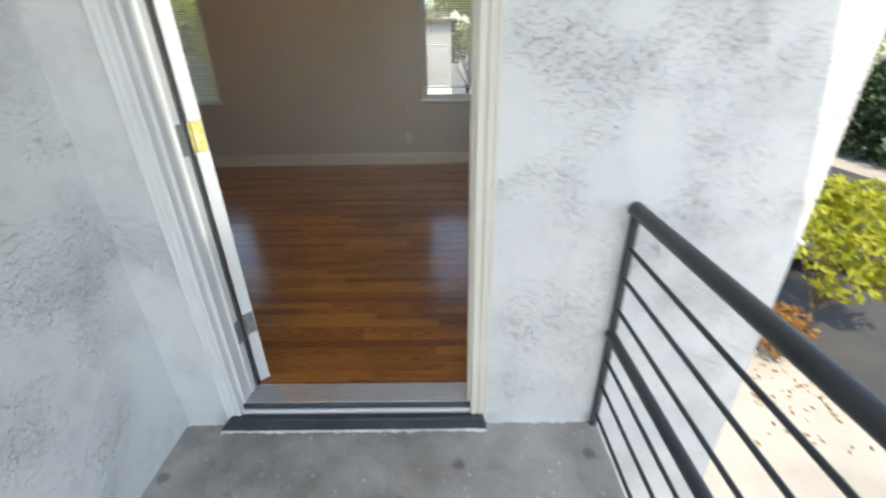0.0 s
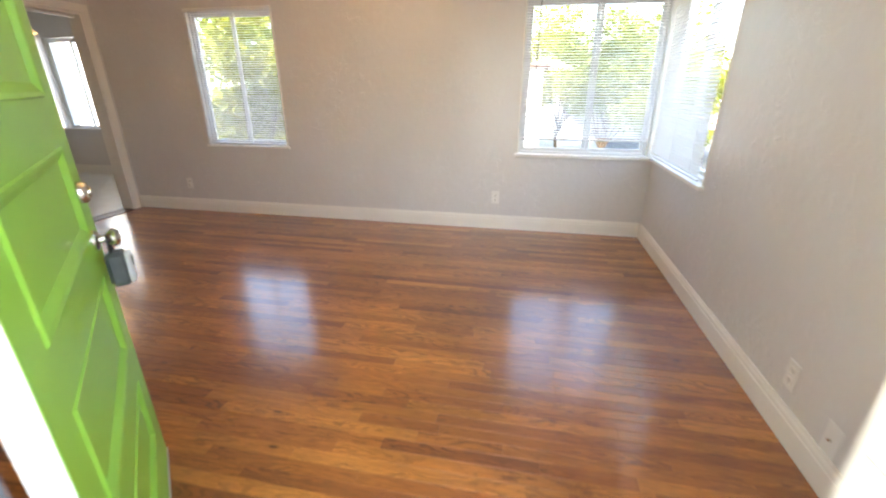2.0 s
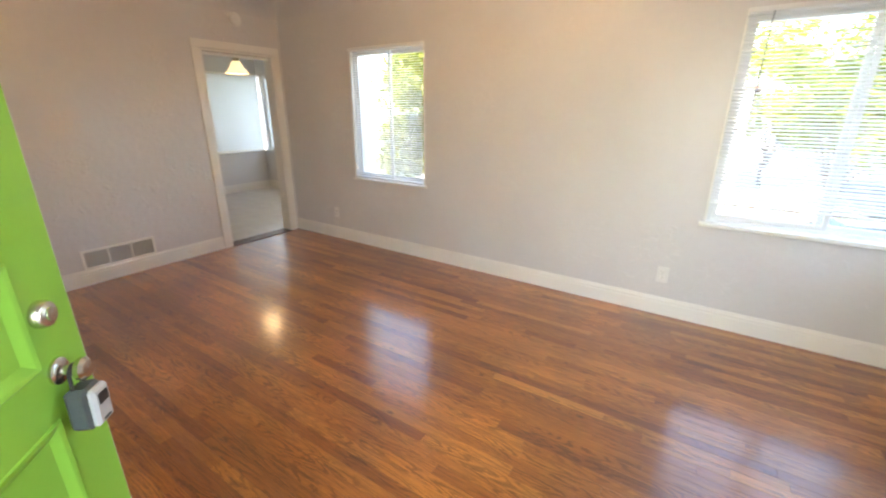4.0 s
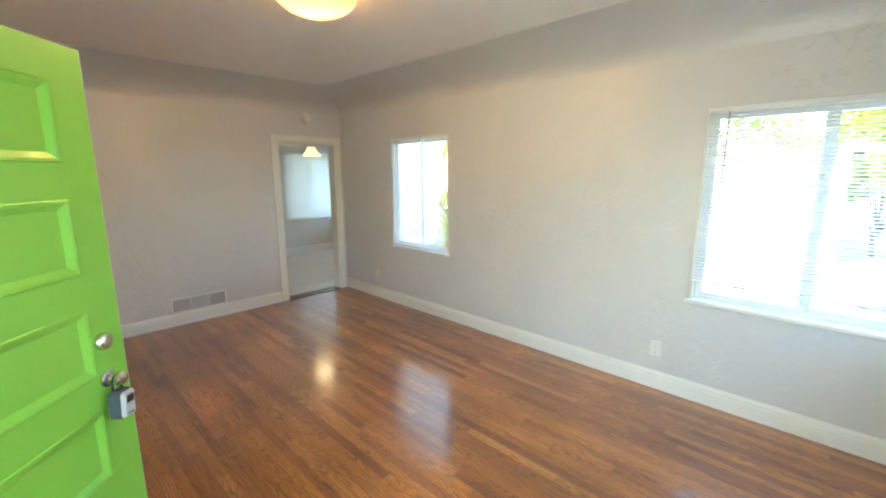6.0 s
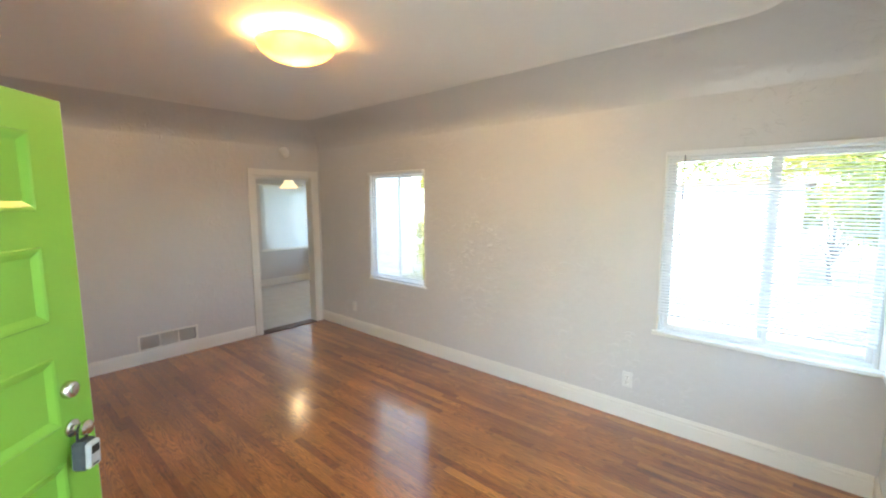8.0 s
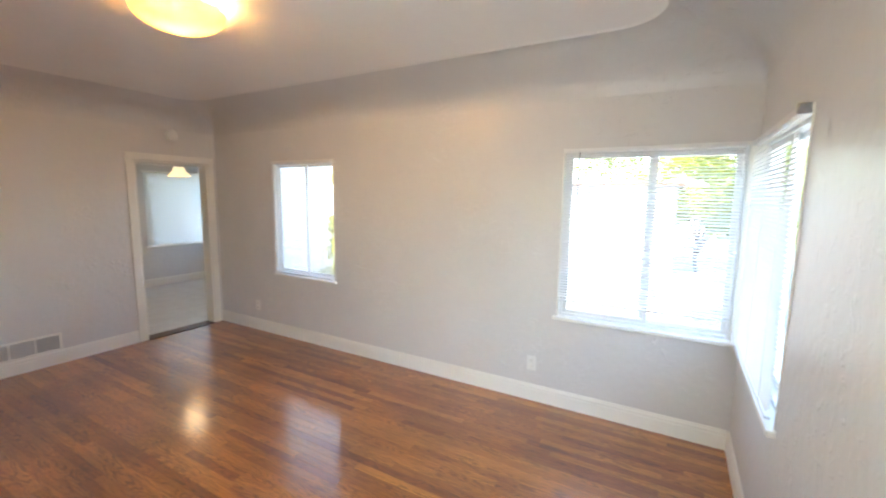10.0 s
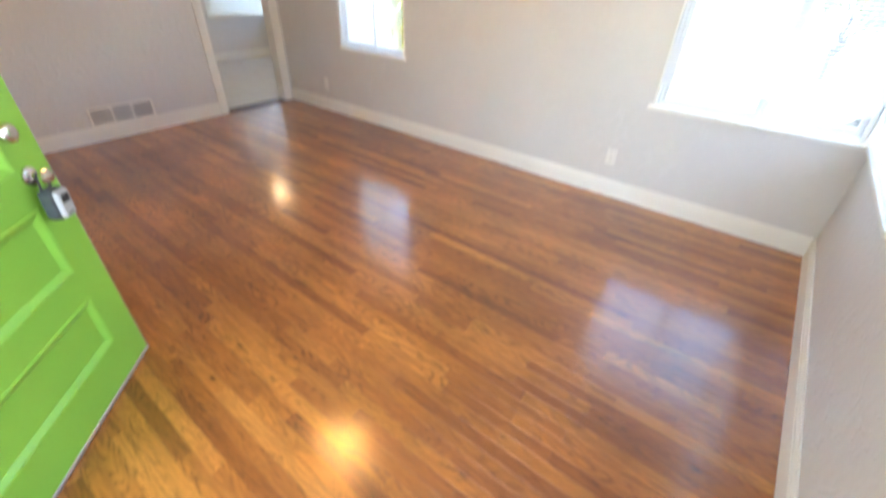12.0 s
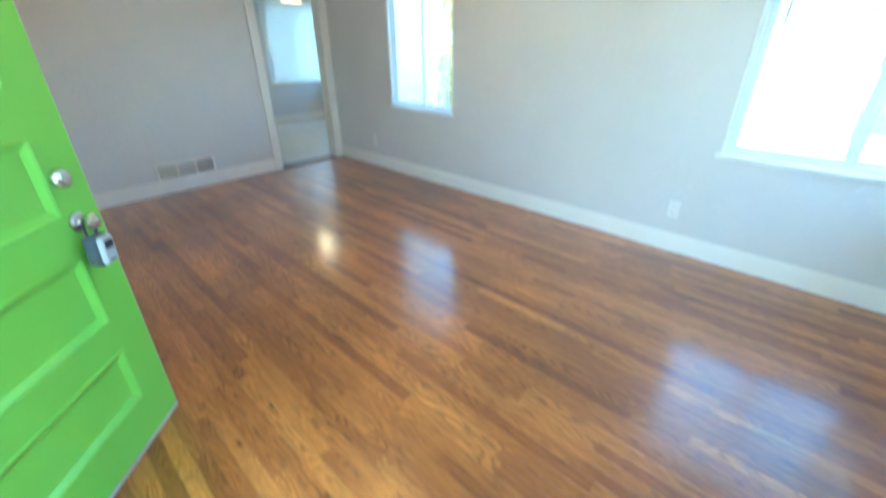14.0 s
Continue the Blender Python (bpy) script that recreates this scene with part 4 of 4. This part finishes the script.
for k in range(3):
    for i in range(15):
        o = new("slat", me)
        o.parent = v
        o.matrix_basis = pose((-0.178, 0, 0.178)[k] - 0.075 + i * 0.0107, 0, 0, 0, 0, (-28, 0, 28)[k] if k != 1 else 0)
        if k == 1:
            o.matrix_basis = pose(0, 0, -0.058 + i * 0.0083, 0, 90, 0) @ Matrix.Diagonal((1, 1, 1.18, 1))

sd = thing("smoke_detector", "round white smoke detector above the doorway", "smoke detector", pose(W, -0.492, 2.335, 0, 90, 0))
part("base", lathe(bmnew(), [(0.068, 0), (0.068, 0.012), (0.064, 0.016)], 32), M_PLATE, sd, "", True)
part("cover", lathe(bmnew(), [(0.060, 0.014), (0.056, 0.030), (0.044, 0.037), (0.001, 0.038)], 32), M_PLATE, sd, "", True)

# ---- ceiling lamp ----
LX, LY = -2.70, -1.93
cl = thing("ceiling_light", "lit amber alabaster glass bowl ceiling light", "ceiling lamp", pose(LX, LY, 0))
RB, ZR, ZB = 0.218, 2.612, 2.506
prof = [(RB * math.sin(radians(a)), ZR - (ZR - ZB) * math.cos(radians(a))) for a in range(4, 91, 6)]
prof += [(r - 0.006, z + 0.004) for r, z in reversed(prof)]
part("glass_bowl", lathe(bmnew(), prof, 48), M_BOWL, cl, "glowing amber glass bowl", True)
part("canopy", lathe(bmnew(), [(0.11, CEIL - 0.032), (0.115, CEIL - 0.024), (0.115, CEIL - 0.001)], 32), M_NICKEL, cl, "metal canopy", True)
for i in range(3):
    a = radians(25 + 120 * i)
    bm = bmnew()
    rod(bm, (0.10 * math.cos(a), 0.10 * math.sin(a), CEIL - 0.012), (RB * math.cos(a), RB * math.sin(a), ZR + 0.006), 0.004, 8)
    rod(bm, (RB * math.cos(a), RB * math.sin(a), ZR - 0.012), (RB * math.cos(a), RB * math.sin(a), ZR + 0.010), 0.007, 8)
    part("clip", bm, M_NICKEL, cl, "", True)
bulb = new("ceiling_lamp_light", bpy.data.lights.new("ceiling_lamp_light", "SPOT"))
bulb.data.energy, bulb.data.color, bulb.data.shadow_soft_size = 0.35, (1.0, 0.40, 0.05), 0.04
bulb.data.spot_size, bulb.data.spot_blend = radians(178), 0.05
bulb.matrix_world = pose(LX, LY, 2.602, 180, 0, 0)
# downward spot added inside the bowl as fill for the whole room
down = new("ceiling_lamp_light", bpy.data.lights.new("ceiling_lamp_light", "SPOT"))
down.data.energy, down.data.color, down.data.shadow_soft_size = 14.5, (1.0, 0.68, 0.37), 0.115
down.data.spot_size, down.data.spot_blend = radians(179.5), 0.03
down.location = (LX, LY, 2.575)
for dx, dy in ((0.085, -0.05), (-0.085, 0.05)):
    lamp = new("ceiling_lamp_light", bpy.data.lights.new("ceiling_lamp_light", "POINT"))
    lamp.data.energy, lamp.data.color, lamp.data.shadow_soft_size = 0.22, (1.0, 0.40, 0.05), 0.03
    lamp.location = (LX + dx, LY + dy, 2.618)

# ---- far room lamp ----
fl = thing("pendant_light", "lit frosted glass bell ceiling light in the far room", "ceiling lamp", pose(-6.95, 0.31, 0))
part("shade", lathe(bmnew(), [(0.150, 1.925), (0.146, 1.932), (0.118, 1.962), (0.092, 1.998), (0.074, 2.036), (0.060, 2.066), (0.045, 2.085), (0.043, 2.080), (0.057, 2.062), (0.070, 2.032), (0.088, 1.994), (0.114, 1.958), (0.142, 1.929), (0.148, 1.923)], 32, caps=False), M_PEND, fl, "glowing frosted glass shade", True)
part("fitter", lathe(bmnew(), [(0.048, 2.080), (0.048, 2.115), (0.012, 2.13), (0.012, 2.55), (0.06, 2.56), (0.06, 2.599)], 20), M_NICKEL, fl, "metal stem and canopy", True)
lamp2 = new("pendant_bulb", bpy.data.lights.new("pendant_bulb", "POINT"))
lamp2.data.energy, lamp2.data.color, lamp2.data.shadow_soft_size = 0.85, (1.0, 0.76, 0.48), 0.12
lamp2.location = (-6.95, 0.31, 1.985)

# ---- railing ----
RX = -0.315
rl = thing("railing", "dark blue-grey painted steel tube railing on the landing", "railing")
for z, r in ((0.870, 0.024), (0.375, 0.020)):
    bm = bmnew()
    rod(bm, (RX, YS - 0.004, z), (RX, -8.15, z), r, 16)
    part("tube", bm, M_RAIL, rl, "thick round rail tube", True)
for z in (0.735, 0.622, 0.495, 0.258, 0.130, -0.020):
    bm = bmnew()
    rod(bm, (RX, YS - 0.012, z), (RX, -8.15, z), 0.0075, 8)
    part("bar", bm, M_RAIL, rl, "", True)
for y in (YS - 0.016, -6.0, -8.13):
    bm = boxes((RX - 0.012, y - 0.012, -0.089, RX + 0.012, y + 0.012, 0.852), bevel=0.003)
    part("post", bm, M_RAIL, rl)

# ---- outdoors ----
bm = bmnew()
bmesh.ops.create_grid(bm, x_segments=2, y_segments=2, size=400)
bmesh.ops.translate(bm, vec=(0, 0, LOW), verts=bm.verts[:])
solid("ground", bm, M_PAVE, "pale sunlit concrete paving", "ground", "structure")
solid("road", boxes((4.2, -60, LOW - 0.1, 12.5, 80, LOW + 0.006)), M_ASPH, "dark asphalt drive", "road", "structure")
solid("kerb", boxes((4.02, -60, LOW - 0.1, 4.196, 80, LOW + 0.10), bevel=0.02), M_PAVE, "pale concrete kerb", "kerb", "structure")


def leaves(bm, rng, blobs, count, size):
    for _ in range(count):
        c, r = rng.choice(blobs)
        d = Vector((rng.gauss(0, 1), rng.gauss(0, 1), rng.gauss(0, 1))).normalized() * (rng.random() ** 0.35)
        p = Vector(c) + Vector((d.x * r[0], d.y * r[1], d.z * r[2]))
        s = size * rng.uniform(0.6, 1.3)
        q = Euler((rng.uniform(-1.1, 1.1), rng.uniform(-1.1, 1.1), rng.uniform(0, 6.28))).to_matrix()
        vs = [bm.verts.new(p + q @ Vector(k)) for k in ((-s, 0, 0), (-0.1 * s, -0.42 * s, 0.12 * s), (s, 0, 0), (-0.1 * s, 0.42 * s, 0.12 * s))]
        bm.faces.new(vs)


def tree(name, label, category, x, y, height, crown, count, leaf, material, seed, base=LOW, clear=0.35):
    """A tapered trunk with limbs under a crown of many leaves in uneven clumps."""
    rng = random.Random(seed)
    t = thing(name, label, category, pose(x, y, base), "trees beyond the house" if category == "tree" else "")
    bm = bmnew()
    zc = height * clear
    r0 = 0.02 + height * 0.012
    rod(bm, (0, 0, -0.1), (0.05 * height * rng.uniform(-0.5, 0.5), 0.04 * height * rng.uniform(-0.5, 0.5), zc), r0, 10, r0 * 0.7)
    blobs = []
    for i in range(12):
        a = 2.4 * i + rng.uniform(-0.4, 0.4)
        rad = crown * rng.uniform(0.25, 0.72)
        z = zc + (height - zc) * rng.uniform(0.15, 0.85)
        c = (rad * math.cos(a), rad * math.sin(a), z)
        k = crown * rng.uniform(0.28, 0.46)
        blobs.append((c, (k, k, k * rng.uniform(0.6, 0.9))))
        rod(bm, (0, 0, zc * rng.uniform(0.7, 1.0)), c, r0 * 0.42, 6, r0 * 0.1)
    blobs.append(((0, 0, height * 0.88), (crown * 0.4, crown * 0.4, height * 0.12)))
    part("trunk", bm, M_BARK, t)
    bm = bmnew()
    leaves(bm, rng, blobs, count, leaf)
    part("crown", bm, material, t)
    return t


tree("citrus_bush", "yellow-green leafy bush in full sun", "bush", 4.6, 0.1, 2.3, 1.15, 2600, 0.075, M_LEAF_Y, 3, clear=0.2)
tree("dry_shrub", "low orange dry shrub at the kerb", "bush", 3.55, -0.35, 0.75, 0.55, 900, 0.05, M_LEAF_O, 5, clear=0.2)
# the first tree is added to block bright sky behind the far room's window
for i, (x, y, h, c, mm) in enumerate(((-7.4, 4.7, 5.6, 1.5, M_LEAF_M), (-9.5, 12, 6.5, 2.8, M_LEAF_G), (-14, 15, 8, 3.4, M_LEAF_M), (2.6, 19, 7.5, 3.0, M_LEAF_G), (6.5, 23, 9, 3.8, M_LEAF_M), (-1.5, 34, 11, 4.5, M_LEAF_Y), (-6, 35, 10, 4.5, M_LEAF_G), (17, 16, 9, 4, M_LEAF_G), (0.8, 26, 9, 3.2, M_LEAF_Y), (3.9, 26, 8.5, 3.2, M_LEAF_M), (5.0, 17, 5, 2.2, M_LEAF_M), (-12.5, 17, 8, 3.2, M_LEAF_M))):
    tree("garden_tree", "light green leafy tree beyond the house" if mm is not M_LEAF_G else "dark green leafy tree beyond the house", "tree", x, y, h, c, 3600, 0.18, mm, 20 + i, clear=0.16)
# fallen leaves, whose scatter also stands in for dappled shadow on the paving
rng = random.Random(8)
bm = bmnew()
for _ in range(230):
    x, y = rng.gauss(3.4, 0.5), rng.gauss(-0.7, 0.7)
    if x > 3.95:
        continue
    s, a = rng.uniform(0.02, 0.045), rng.uniform(0, 6.28)
    p = Vector((x, y, LOW + 0.012))
    bm.faces.new([bm.verts.new(p + Vector((math.cos(a + t) * s * k, math.sin(a + t) * s * k, rng.uniform(-0.006, 0.012)))) for t, k in ((0, 1), (1.57, 0.45), (3.14, 1), (4.71, 0.45))])
solid("leaf_litter", bm, M_LEAF_O, "dry orange fallen leaves, also standing in for dappled shade on the paving", "leaves", "stuff")
rng = random.Random(9)
bm = bmnew()
leaves(bm, rng, [((14.5, -6 + 1.6 * i, LOW + 1.6), (1.4, 1.3, 1.9)) for i in range(18)], 17000, 0.21)
hd = thing("hedge", "tall dark green clipped hedge beyond the drive", "hedge")
part("foliage", bm, M_LEAF_D, hd)
part("stems", boxes(*[(14.4, -6 + 1.6 * i - 0.05, LOW - 0.1, 14.5, -6 + 1.6 * i + 0.05, LOW + 1.4) for i in range(18)]), M_BARK, hd)


def house(name, label, x0, y0, x1, y1, h, last=None):
    b = thing(name, label, "house")
    part("wall", boxes((x0, y0, LOW - 0.1, x1, y1, LOW + h)), M_STUCCO, b)
    bm = boxes((x0 - 0.4, y0 - 0.4, LOW + h, x1 + 0.4, y1 + 0.4, LOW + h + 0.15))
    part("roof", bm, M_ROOF, b)
    n = int((x1 - x0) / 3)
    for s in range(int(h / 2.5)):
        for i in range(n):
            if last is not None and x0 + (i + 0.5) * (x1 - x0) / n > last:
                continue
            cx, cz = x0 + (i + 0.5) * (x1 - x0) / n, LOW + 0.9 + 2.5 * s
            w = part("window", boxes((cx - 0.6, y0 - 0.03, cz, cx + 0.6, y0 + 0.02, cz + 0.08), (cx - 0.6, y0 - 0.03, cz + 1.12, cx + 0.6, y0 + 0.02, cz + 1.2), (cx - 0.6, y0 - 0.03, cz + 0.08, cx - 0.52, y0 + 0.02, cz + 1.12), (cx + 0.52, y0 - 0.03, cz + 0.08, cx + 0.6, y0 + 0.02, cz + 1.12)), M_TRIM, b)
            part("pane", boxes((cx - 0.52, y0 - 0.012, cz + 0.08, cx + 0.52, y0 - 0.004, cz + 1.12)), M_CARGLASS, w)
    return b


house("neighbour_house", "white stucco two-storey house across the yard", -11, 22, -0.5, 30, 5.1, -6)
house("apartment_house", "tall white stucco apartment house in full sun", -22, 6.0, -12.3, 8.5, 12.0, -14)


def car(name, label, m, paint):
    c = thing(name, label, "car", m, "parked cars")
    bm = bmnew()
    prof = [(-2.1, 0.35), (-2.15, 0.62), (-2.05, 0.80), (-1.2, 0.92), (1.35, 0.95), (2.05, 0.88), (2.15, 0.60), (2.1, 0.35)]
    rings = [[bm.verts.new((x * (1 if abs(y) < 0.8 else 0.97), y, z)) for x, z in prof] for y in (-0.86, -0.78, 0.78, 0.86)]
    for a, b in zip(rings, rings[1:]):
        for i in range(len(prof)):
            bm.faces.new((a[i], a[(i + 1) % len(prof)], b[(i + 1) % len(prof)], b[i]))
    bm.faces.new(rings[0])
    bm.faces.new(rings[-1][::-1])
    part("body", bm, paint, c, "", True)
    bm = bmnew()
    lo = [bm.verts.new(v) for v in ((-1.25, -0.76, 0.93), (1.5, -0.76, 0.95), (1.5, 0.76, 0.95), (-1.25, 0.76, 0.93))]
    up = [bm.verts.new(v) for v in ((-0.55, -0.60, 1.40), (0.95, -0.60, 1.40), (0.95, 0.60, 1.40), (-0.55, 0.60, 1.40))]
    for i in range(4):
        bm.faces.new((lo[i], lo[(i + 1) % 4], up[(i + 1) % 4], up[i]))
    bm.faces.new(up)
    bm.faces.new(lo[::-1])
    part("cabin_glass", bm, M_CARGLASS, c, "dark window glass")
    part("roof", boxes((-0.55, -0.60, 1.39, 0.95, 0.60, 1.43), bevel=0.015), paint, c)
    for x in (-1.35, 1.3):
        for y in (-0.80, 0.80):
            bm = bmnew()
            rod(bm, (x, y - 0.1, 0.31), (x, y + 0.1, 0.31), 0.31, 24)
            wheel = part("wheel", bm, M_TYRE, c, "black tyre")
            bm = bmnew()
            rod(bm, (x, y - 0.105, 0.31), (x, y + 0.105, 0.31), 0.19, 20)
            part("rim", bm, M_STEEL, wheel)
    for y in (-0.6, 0.6):
        part("headlight", boxes((-2.15, y - 0.16, 0.62, -2.06, y + 0.16, 0.74), bevel=0.02), M_PLATE, c)
    return c


car("parked_car", "dark grey parked car on the drive", pose(6.6, 3.6, LOW + 0.006, 0, 0, 75), M_CAR)
car("parked_car", "grey parked car beyond the corner window", pose(2.2, 11.5, LOW, 0, 0, 10), M_CAR)

# ---- far room tiles ----
ft = thing("floor_far", "cream ceramic tiles of the far room floor", "floor", kind="structure")
bm = boxes((0.002, 0.002, -0.008, 0.303, 0.303, 0.0), bevel=0.0015)
me = mesh_of(bm, "tile", M_TILE)
for i in range(9):
    for j in range(12):
        o = new("tile", me)
        o.parent = ft
        o.location = (FX0 + 0.02 + i * 0.305, -1.95 + j * 0.2965, 0)
        if o.location.x > -7.2 and o.location.y > 0.35 + 0.9 * (-5.95 - o.location.x):
            bpy.data.objects.remove(o)

# ---- oak strip floor ----
fo = thing("floor", "varnished reddish-brown oak strip floor", "floor", kind="structure")
rng = random.Random(4)
PW = 0.0572
cache = {}


def strip_mesh(length):
    bm = bmnew()
    g, c = 0.0002, 0.0006
    lo = [bm.verts.new(p) for p in ((g, g, -0.018), (length - g, g, -0.018), (length - g, PW - g, -0.018), (g, PW - g, -0.018))]
    mid = [bm.verts.new(p) for p in ((g, g, -c), (length - g, g, -c), (length - g, PW - g, -c), (g, PW - g, -c))]
    up = [bm.verts.new(p) for p in ((g + c, g + c, 0), (length - g - c, g + c, 0), (length - g - c, PW - g - c, 0), (g + c, PW - g - c, 0))]
    for a, b in ((lo, mid), (mid, up)):
        for i in range(4):
            bm.faces.new((a[i], a[(i + 1) % 4], b[(i + 1) % 4], b[i]))
    bm.faces.new(up)
    return bm


count = 0
rest_v, rest_f = [], []
rows_n = int((N - S + 0.01) / PW) + 1
for j in range(rows_n):
    y = N + 0.004 - (j + 1) * PW
    x = E + 0.01
    first = rng.uniform(0.15, 1.0)
    while x > W - 0.02:
        L = first if first else rng.choice((0.35, 0.5, 0.62, 0.75, 0.9, 1.05, 1.2, 1.45))
        first = 0
        L = min(round(L, 2), x - (W - 0.03))
        if L < 0.05:
            break
        x -= L
        if x > -2.9 and y < -0.1 and count < 300:
            key = round(L, 3)
            if key not in cache:
                cache[key] = mesh_of(strip_mesh(key), "strip", M_OAK)
            o = new("strip", cache[key])
            o.parent = fo
            o.location = (x, y, 0)
            count += 1
        else:
            b0 = len(rest_v)
            g, c = 0.0002, 0.0006
            for q, z in ((g, -0.018), (g, -c), (g + c, 0)):
                rest_v += [(x + q, y + q, z), (x + L - q, y + q, z), (x + L - q, y + PW - q, z), (x + q, y + PW - q, z)]
            for r in (0, 4):
                for i in range(4):
                    rest_f.append((b0 + r + i, b0 + r + (i + 1) % 4, b0 + r + 4 + (i + 1) % 4, b0 + r + 4 + i))
            rest_f.append((b0 + 8, b0 + 9, b0 + 10, b0 + 11))
me = bpy.data.meshes.new("strips")
me.from_pydata(rest_v, [], rest_f)
me.materials.append(M_OAK)
o = new("strips", me)
o.parent = fo
tagged(o, kind="stuff")
